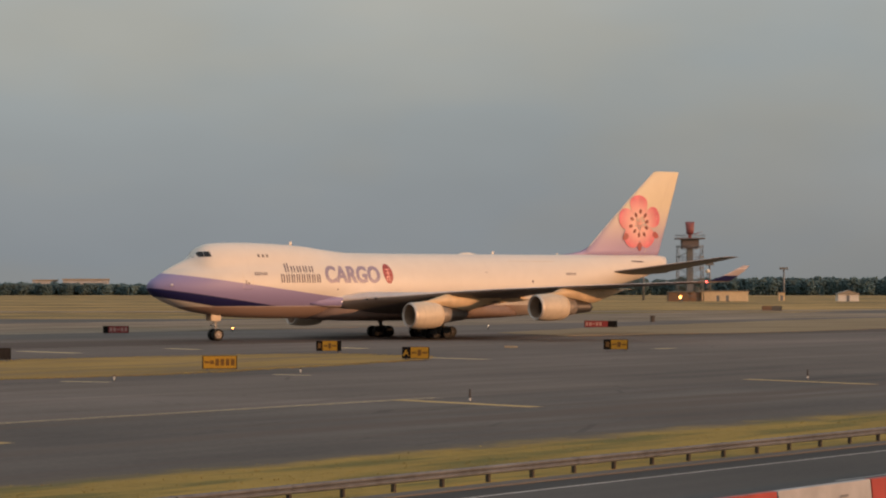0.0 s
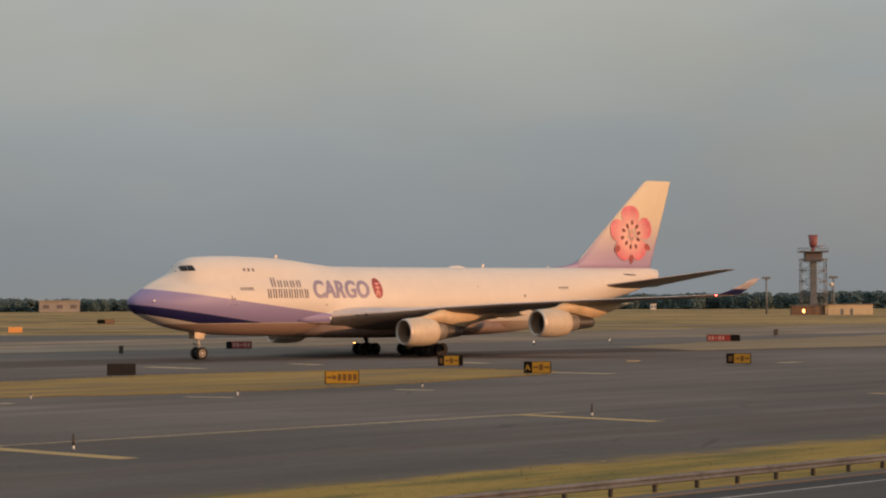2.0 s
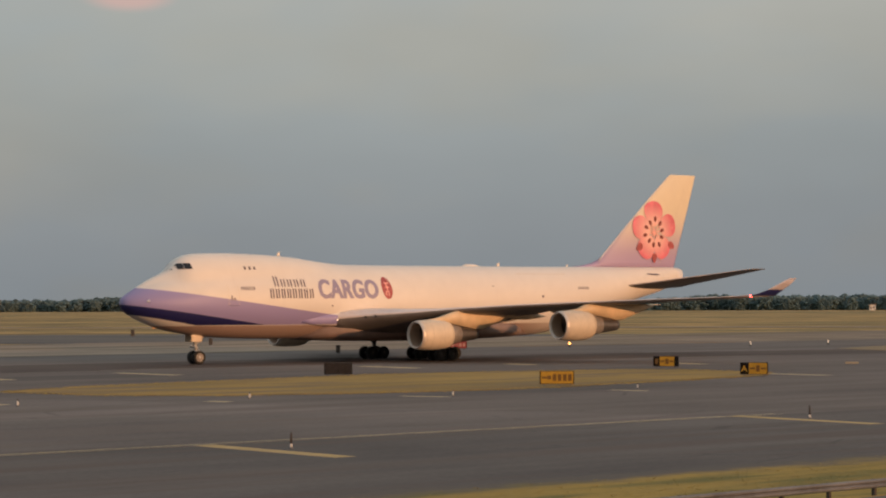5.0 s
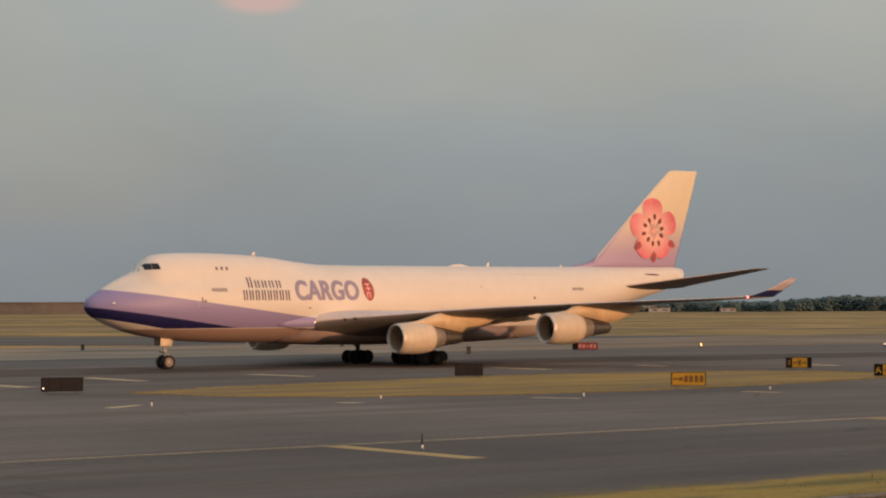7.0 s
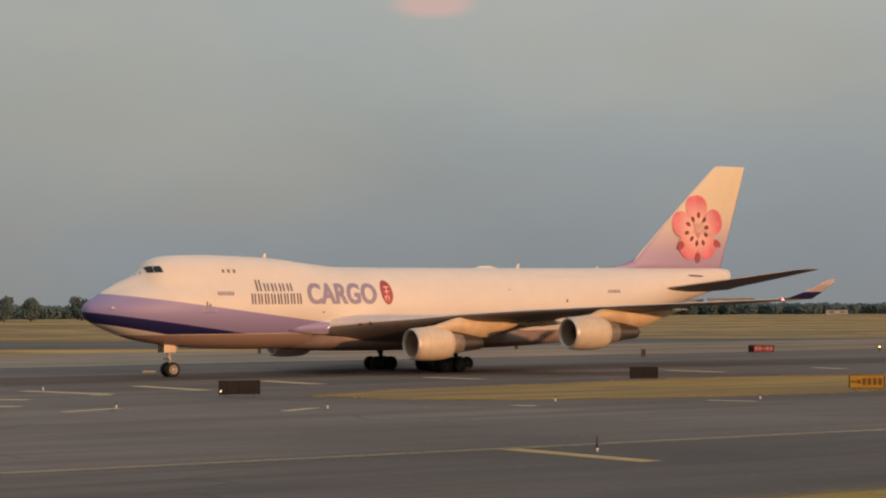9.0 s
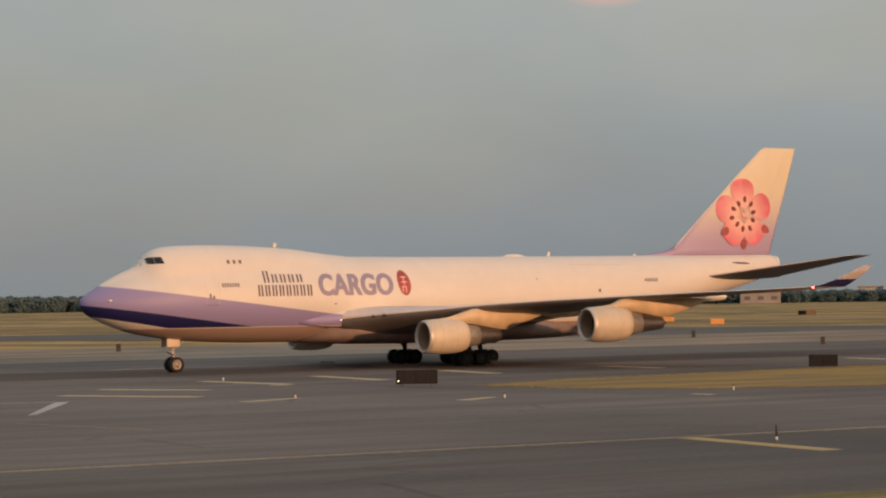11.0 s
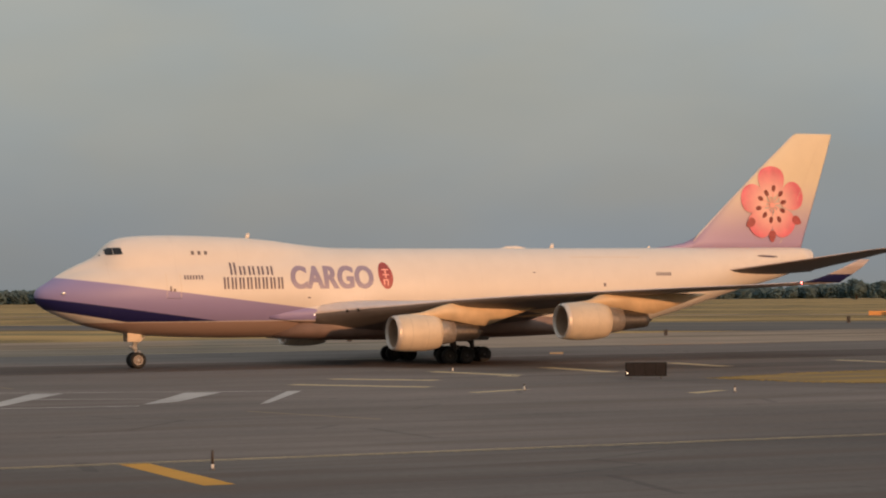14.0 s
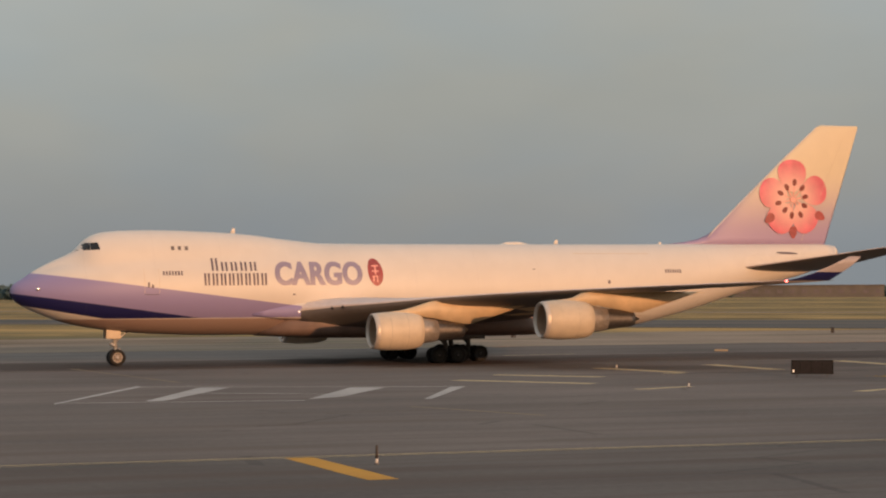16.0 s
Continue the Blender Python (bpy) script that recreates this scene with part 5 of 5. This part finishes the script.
# low ground plates that catch the light
for x, y in ((6.2, 207.5), (-81.2, 187.2)):
    ob = new("light_plate")
    tagged(ob, "small pale yellow plate set on the asphalt", "ground plate", "ground plates")
    ob.matrix_basis = face_to(x, y)
    part("plate", box(-0.6, 0.6, -0.3, 0.3, 0.0, 0.16, 0.02), principled("plate_yellow", (0.36, 0.30, 0.20), 0.7), ob, smooth=False)

# guardrail: W-beam on posts along the service road
rail = new("guardrail")
tagged(rail, "weathered steel guardrail on dark posts between road and verge", "guardrail")
PITCH, S0, COUNT, RN = 2.056, 22.10, 48, 40.5
prof = [(a * 0.8, 0.255 + (z - 0.27) * 0.88) for a, z in ((-0.02, 0.27), (-0.085, 0.315), (-0.085, 0.36), (-0.02, 0.415), (-0.085, 0.47), (-0.085, 0.515), (-0.02, 0.56), (-0.012, 0.55), (-0.07, 0.51), (-0.07, 0.475), (-0.008, 0.415), (-0.07, 0.355), (-0.07, 0.32), (-0.012, 0.28))]
for k in range(0, COUNT, 2):
    sa, sb = S0 + k * PITCH - 0.03, S0 + (k + 2) * PITCH + 0.03
    part("beam", loft([[sn(s, RN + a - 0.06, z) for a, z in prof] for s in (sa, sb)]), P["galv"], rail, smooth=False)
pb = box(-0.045, 0.045, -0.06, 0.06, -0.05, 0.50, 0.008)
pme = bpy.data.meshes.new("post")
pb.to_mesh(pme)
pb.free()
pme.materials.append(P["post"])
for k in range(COUNT + 1):
    po = new("post", pme)
    po.parent = rail
    po.matrix_basis = Matrix.Translation(sn(S0 + k * PITCH, RN + 0.05)) @ pose(0, 0, 0, 0, 0, TURN)

# red and white road barriers
def road_barrier(s0, s1, col):
    ob = new("road_barrier")
    tagged(ob, ("red" if col == "barrier_shaded_red" else "white") + " painted road barrier section in a row", "barrier", "row of red and white road barriers")
    prof = [(-0.30, 0), (-0.30, 0.12), (-0.16, 0.32), (-0.10, 0.95), (0.10, 0.95), (0.16, 0.32), (0.30, 0.12), (0.30, 0)]
    part("block", loft([[sn(s, 27.3 + a, z) for a, z in prof] for s in (s0 + 0.03, s1 - 0.03)]), P[col], ob, smooth=False)
    if col == "barrier_shaded_white":
        bm = bmesh.new()
        for zc in (0.62, 0.50):
            m = (s0 + s1) / 2 + 0.6
            pts = [sn(m, 27.3 - 0.17, zc), sn(m + 0.35, 27.3 - 0.17, zc), sn(m + 0.35, 27.3 - 0.17, zc + 0.06), sn(m, 27.3 - 0.17, zc + 0.06)]
            bm.faces.new([bm.verts.new(p) for p in pts])
        part("legend_bars", bm, P["tower_grey"], ob, smooth=False)


e0 = 44.65
for k in range(-4, 8):
    road_barrier(e0 + k * 4.29, e0 + (k + 1) * 4.29, "barrier_shaded_white" if k % 2 == 0 else "barrier_shaded_red")

# ---- radar tower and huts ----
tower = new("radar_tower")
tagged(tower, "steel lattice radar tower with a red aerial on top", "tower")
tower.matrix_basis = pose(91.5, 845, -0.06)
HW = 4.6
for sx in (-1, 1):
    for sy in (-1, 1):
        part("leg", tube((sx * HW, sy * HW, 0), (sx * HW * 0.95, sy * HW * 0.95, 20.8), 0.15, 0.12, 8), P["tower_grey"], tower)
for lvl in range(5):
    z0, z1 = lvl * 4.1, (lvl + 1) * 4.1
    for i in range(4):
        a, b = [((-1, -1), (1, -1)), ((1, -1), (1, 1)), ((1, 1), (-1, 1)), ((-1, 1), (-1, -1))][i]
        bm = bmesh.new()
        A, B = (a[0] * HW, a[1] * HW), (b[0] * HW, b[1] * HW)
        add_tube(bm, (*A, z0), (*B, z1), 0.08, 0.08, 6)
        add_tube(bm, (*B, z0), (*A, z1), 0.08, 0.08, 6)
        add_tube(bm, (*A, z1), (*B, z1), 0.10, 0.10, 6)
        part("brace", bm, P["tower_grey"], tower)
part("stair_core", box(-1.15, 1.15, -1.15, 1.15, 0, 20.6, 0.05), P["tower_grey"], tower, smooth=False)
part("cabin", box(-3.1, 3.1, -3.1, 3.1, 19.6, 23.0, 0.05), P["tower_dark"], tower, "dark brown-grey cabin under the deck", smooth=False)
part("platform", box(-5.2, 5.2, -5.2, 5.2, 23.0, 23.4, 0.05), P["tower_dark"], tower, smooth=False)
bm = bmesh.new()
for i in range(14):
    f = -5.1 + i * 10.2 / 13
    for s in (-5.1, 5.1):
        add_tube(bm, (f, s, 23.4), (f, s, 24.5), 0.05, 0.05, 5)
for s in (-5.1, 5.1):
    add_tube(bm, (-5.1, s, 24.5), (5.1, s, 24.5), 0.06, 0.06, 5)
    add_tube(bm, (s, -5.1, 24.5), (s, 5.1, 24.5), 0.06, 0.06, 5)
part("railing", bm, P["tower_grey"], tower)
part("pedestal", box(-0.6, 0.6, -0.6, 0.6, 23.4, 25.4, 0.1), P["tower_red"], tower, smooth=False)
rings = []
for u in np.linspace(-1.0, 1.0, 9):
    rings.append([(u * (1.25 + 0.09 * z), 0.45 * u * u - 1.0 + d, 24.9 + z * 0.86) for d, z in ((0, 0), (-0.5, 1.0), (-0.55, 2.6), (0.1, 4.4), (0.5, 5.3), (0.75, 5.2), (0.4, 4.4), (-0.15, 2.6), (-0.1, 1.0), (0.3, 0))])
part("dish", loft(rings), P["tower_red"], tower, "red radar dish")
bm = bmesh.new()
add_tube(bm, (0.5, -0.4, 25.0), (4.6, -0.8, 25.6), 0.14, 0.08, 6)
add_tube(bm, (0.5, -0.4, 24.3), (3.4, -0.8, 25.4), 0.10, 0.08, 6)
part("feed_arm", bm, P["tower_red"], tower)


def hut(x0, x1, y, depth, h, mats, label, doors=(), gable=0.0):
    ob = new("hut")
    tagged(ob, label, "hut")
    ob.matrix_basis = pose((x0 + x1) / 2, y + depth / 2, -0.06)
    w = x1 - x0
    part("wall", box(-w / 2, w / 2, -depth / 2, depth / 2, 0, h, 0.03), P[mats[0]], ob, smooth=False)
    if gable:
        half = w / 2 + 0.4
        part("roof", loft([[(-half, y_, h), (half, y_, h), (half, y_, h + 0.2), (0, y_, h + 0.2 + gable), (-half, y_, h + 0.2)] for y_ in (-depth / 2 - 0.4, depth / 2 + 0.4)]), P[mats[1]], ob, "pitched grey roof", smooth=False)
    else:
        part("roof", box(-w / 2 - 0.3, w / 2 + 0.3, -depth / 2 - 0.3, depth / 2 + 0.3, h, h + 0.35, 0.05), P[mats[1]], ob, smooth=False)
    for d in doors:
        part("door", box(-w / 2 + d, -w / 2 + d + 1.1, -depth / 2 - 0.05, -depth / 2 + 0.02, 0.05, 2.2), P["tower_grey"], ob, smooth=False)


hut(95.5, 112.8, 842, 8, 3.6, ("wall", "roof"), "long low cream hut on the far grass", (5.5, 9.0))
hut(83.5, 95.2, 843, 7, 3.3, ("brick_wall", "roof"), "low brown hut beside the cream one", (4.0,))
hut(145.0, 152.5, 836, 6, 2.6, ("pale", "roof"), "small white gabled hut on the far grass", (3.0,), 1.3)


hut(129.6, 132.0, 880, 3, 3.0, ("wall", "roof"), "tiny pale hut at a mast's foot", (0.6,))


def mast(x, y, h, label):
    ob = new("light_mast")
    tagged(ob, label, "mast", "masts on the far field")
    ob.matrix_basis = pose(x, y, -0.06)
    part("pole", tube((0, 0, 0), (0, 0, h), 0.42, 0.3, 10), P["tower_grey"], ob)
    part("head", box(-1.6, 1.6, -0.6, 0.6, h - 0.5, h + 0.4, 0.08), P["tower_grey"], ob, smooth=False)


mast(100.6, 860, 14.0, "dark stubby mast with a broad head by the hut")
mast(78.9, 897, 14.2, "dark mast with a broad head on the far field")
mast(133.1, 890, 12.6, "slim mast with a broad head on the far field")


rad = new("radome_mast")
tagged(rad, "slim mast with a white round radome beside the tower", "mast")
rad.matrix_basis = pose(98.2, 846, -0.06)
part("pole", tube((0, 0, 0), (0, 0, 10.6), 0.16, 0.12, 8), P["tower_grey"], rad)
bm = bmesh.new()
bmesh.ops.create_uvsphere(bm, u_segments=14, v_segments=10, radius=0.85)
bmesh.ops.translate(bm, verts=bm.verts[:], vec=(0, 0, 11.2))
part("radome", bm, P["pale"], rad, "white round radome")


# ---- woods, trees and far buildings ----
def polar(az, d):
    return d * math.sin(radians(az)), d * math.cos(radians(az))


WOOD_AZ = [-46, -40, -36, -34, -31, -28, -24.5, -22.5, -20, -18, -16, -13, -9, -6, -3.5, -2, 1, 4, 7, 10, 14]
WOOD_H = [9, 10, 9, 11, 11, 10, 8, 5.5, 7.5, 7.5, 10.5, 8, 8, 6.5, 6.5, 10.5, 10, 10.5, 11.5, 12, 12]


def clump_cloud(verts, faces, c, r, rnd):
    """A small jagged leaf clump of eight uneven corners."""
    i = len(verts)
    dirs = ((1, 0, 0), (-1, 0, 0), (0, 1, 0), (0, -1, 0), (0, 0, 1), (0, 0, -1))
    for d in dirs:
        k = r * rnd.uniform(0.65, 1.35)
        verts.append((c[0] + d[0] * k + rnd.uniform(-.25, .25) * r, c[1] + d[1] * k + rnd.uniform(-.25, .25) * r, c[2] + d[2] * k * 0.85))
    for a, b, cc in ((0, 2, 4), (2, 1, 4), (1, 3, 4), (3, 0, 4), (2, 0, 5), (1, 2, 5), (3, 1, 5), (0, 3, 5)):
        faces.append((i + a, i + b, i + cc))


rnd = random.Random(77)
wv, wf = [], []
az = -46.0
while az < 14:
    for row in range(3):
        d = 1430 + row * 40 + rnd.uniform(-18, 18)
        h = float(np.interp(az, WOOD_AZ, WOOD_H)) * 0.92 * rnd.uniform(0.88, 1.05) * (0.9 + row * 0.07)
        x, y = polar(az + rnd.uniform(-0.1, 0.1), d)
        wide = rnd.uniform(3.0, 4.6)
        for k in range(90):
            f = rnd.random()
            spread = wide * math.sqrt(max(0.05, 1 - ((f - 0.42) / 0.62) ** 2))
            a = rnd.uniform(0, 6.283)
            q = spread * math.sqrt(rnd.random())
            clump_cloud(wv, wf, (x + q * math.cos(a), y + q * math.sin(a), h * (0.02 + 0.95 * f)), rnd.uniform(0.6, 1.25), rnd)
    az += 0.12
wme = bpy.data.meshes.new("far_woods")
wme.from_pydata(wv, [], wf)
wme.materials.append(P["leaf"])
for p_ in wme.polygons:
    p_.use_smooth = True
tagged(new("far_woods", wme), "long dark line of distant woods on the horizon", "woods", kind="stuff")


def broad_tree(x, y, h, w, seed, label):
    rnd = random.Random(seed)
    ob = new("tree")
    tagged(ob, label, "tree", "trees at the field's edge")
    ob.matrix_basis = pose(x, y, -0.06)
    bm = bmesh.new()
    add_tube(bm, (0, 0, 0), (0.2, 0, h * 0.42), 0.45, 0.28, 9)
    for k in range(6):
        a = k * 1.05 + rnd.uniform(-.3, .3)
        add_tube(bm, (0.1, 0, h * (0.22 + 0.04 * k)), (math.cos(a) * w * 0.34, math.sin(a) * w * 0.34, h * (0.5 + 0.06 * k)), 0.18, 0.06, 6)
    part("trunk", bm, P["bark"], ob)
    vs, fs = [], []
    lobes = [(rnd.uniform(-.30, .30) * w, rnd.uniform(-.30, .30) * w, h * rnd.uniform(.22, .76), rnd.uniform(.18, .28) * w) for _ in range(13)] + [(0, 0, h * .5, w * .36)]
    for _ in range(1500):
        lx, ly, lz, lr = rnd.choice(lobes)
        v = Vector((rnd.gauss(0, 1), rnd.gauss(0, 1), rnd.gauss(0, 1))).normalized() * lr * rnd.uniform(0.55, 1.05)
        clump_cloud(vs, fs, (lx + v.x, ly + v.y, max(h * 0.05, lz + v.z * 0.9)), rnd.uniform(0.5, 0.95), rnd)
    me = bpy.data.meshes.new("crown")
    me.from_pydata(vs, [], fs)
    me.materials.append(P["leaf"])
    for p_ in me.polygons:
        p_.use_smooth = True
    cr = new("crown", me)
    cr.parent = ob


for k, (a, d, h, w) in enumerate(((-27.75, 1150, 13.5, 14), (-27.0, 1150, 14.0, 13), (-26.35, 1160, 12.8, 12), (-25.1, 1180, 13.5, 15), (-24.85, 1190, 11.0, 11),
                                  (-33.15, 1150, 10.5, 11), (-32.6, 1150, 13.0, 13), (-32.0, 1140, 14.0, 14), (-40.4, 1160, 11.5, 14), (-16.0, 1250, 11.0, 12), (-15.3, 1250, 10.0, 13),
                                  (6.05, 1180, 12.0, 6.5), (-23.2, 1300, 9.0, 7))):
    x, y = polar(a, d)
    broad_tree(x, y, h, w, 100 + k, "dark full-crowned tree at the field's edge")


def far_building(az, d, w, h, mat, label):
    x, y = polar(az, d)
    ob = new("far_building")
    tagged(ob, label, "building", "low buildings on the horizon")
    ob.matrix_basis = pose(x, y, -0.06, 0, 0, -az)
    part("wall", box(-w / 2, w / 2, -8, 8, 0, h * 0.9, 0.1), P[mat], ob, smooth=False)
    part("roof", box(-w / 2 - 0.5, w / 2 + 0.5, -8.5, 8.5, h * 0.9, h, 0.1), P["far_dark" if mat == "far_dark" else "roof"], ob, smooth=False)
    n = max(2, int(w / 7))
    for k in range(n):
        part("window", box(-w / 2 + (k + 0.3) * w / n, -w / 2 + (k + 0.75) * w / n, -8.12, -7.95, h * 0.3, h * 0.62), P["tower_dark"], ob, smooth=False)


for a, d, w, h, mat, lb in ((-12.6, 1390, 24, 7.0, "hangar", "low grey-brown hangar on the horizon"), (-8.9, 1520, 30, 10.5, "barrier_shaded_white", "pale distant terminal building above the trees"), (-9.9, 1525, 16, 10.0, "barrier_shaded_white", "pale distant block above the trees"),
                            (-21.4, 1400, 95, 7.4, "far_dark", "long dark low building on the horizon"), (-4.6, 1400, 9, 2.4, "barrier_shaded_white", "small white building far off"), (-6.3, 1400, 13, 2.6, "barrier_shaded_white", "low white building far off"),
                            (2.22, 1380, 3.6, 3.8, "pale", "tiny white hut before the woods")):
    far_building(a, d, w, h, mat, lb)


def far_airliner(label):
    """An airliner far across the field, nose at its origin."""
    ob = new("airliner")
    tagged(ob, label, "airplane")
    st = ((0, 4.4, 0.1), (1.2, 4.5, 1.4), (4, 4.7, 2.5), (9, 4.8, 2.8), (40, 4.8, 2.8), (50, 5.4, 2.1), (57, 6.3, 1.0), (60, 6.7, 0.2))
    part("fuselage", loft([[(X, r * math.cos(a), z + r * math.sin(a)) for a in [2 * math.pi * k / 20 for k in range(20)]] for X, z, r in st]), M["white"], ob)
    part("fin", flying_surface([(49, 8.5, 0, 7.0, .1, 0), (56.5, 3.4, 0, 15.5, .09, 0)], True), M["white"], ob)
    for s in (-1, 1):
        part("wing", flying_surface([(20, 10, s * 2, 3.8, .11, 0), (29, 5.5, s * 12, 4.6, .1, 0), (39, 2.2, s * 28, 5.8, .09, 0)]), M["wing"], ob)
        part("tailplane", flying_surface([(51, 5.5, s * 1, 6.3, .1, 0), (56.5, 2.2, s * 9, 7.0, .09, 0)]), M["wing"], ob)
        part("engine", lathe([(21.5, 1.25), (22.5, 1.5), (26, 1.35), (28, .8)], (0, s * 9, 2.6), seg=16), M["nacelle"], ob)
        part("gear", tube((31, s * 4, 0), (31, s * 4, 3.5), .5, .3, 8), M["dark"], ob)
    part("nose_leg", tube((6, 0, 0), (6, 0, 3), .4, .3, 8), M["dark"], ob)
    return ob


roller = far_airliner("white airliner rolling along the far runway")


# ---- what moves: the aircraft rolls along its taxi line and its wheels turn ----
def motions():
    walk(plane, [(t, pose(x, y, 0, 0, 0, h)) for t, x, y, h in PLANE_ROWS])
    # the far airliner runs straight and steadily along its runway
    a, b = Vector(polar(-24.7, 1330)), Vector(polar(-12.95, 1300))
    d = (b - a).normalized()
    back = math.degrees(math.atan2(-d.y, -d.x))
    walk(roller, [(t, pose(*(a + (b - a) * ((t - 8.0) / 4.0) + d * 57), -0.06, 0, 0, back)) for t in (0.0, 4.0, 8.0, 12.0, 16.0)])
    ts = [r[0] for r in PLANE_ROWS]
    mid = [Vector((r[1] + 34 * math.cos(radians(r[3])), r[2] + 34 * math.sin(radians(r[3])))) for r in PLANE_ROWS]
    run = [0.0]
    for a, b in zip(mid, mid[1:]):
        run.append(run[-1] + (b - a).length)
    steps = [2 * k / FPS for k in range(int(16 * FPS / 2) + 1)]
    turns = [math.degrees(float(np.interp(t, ts, run)) / 0.62) for t in steps]
    for ob, x, y in WHEELS:
        walk(ob, [(t, pose(x, y, 0.62, 0, -a, 0)) for t, a in zip(steps, turns)])


motions()
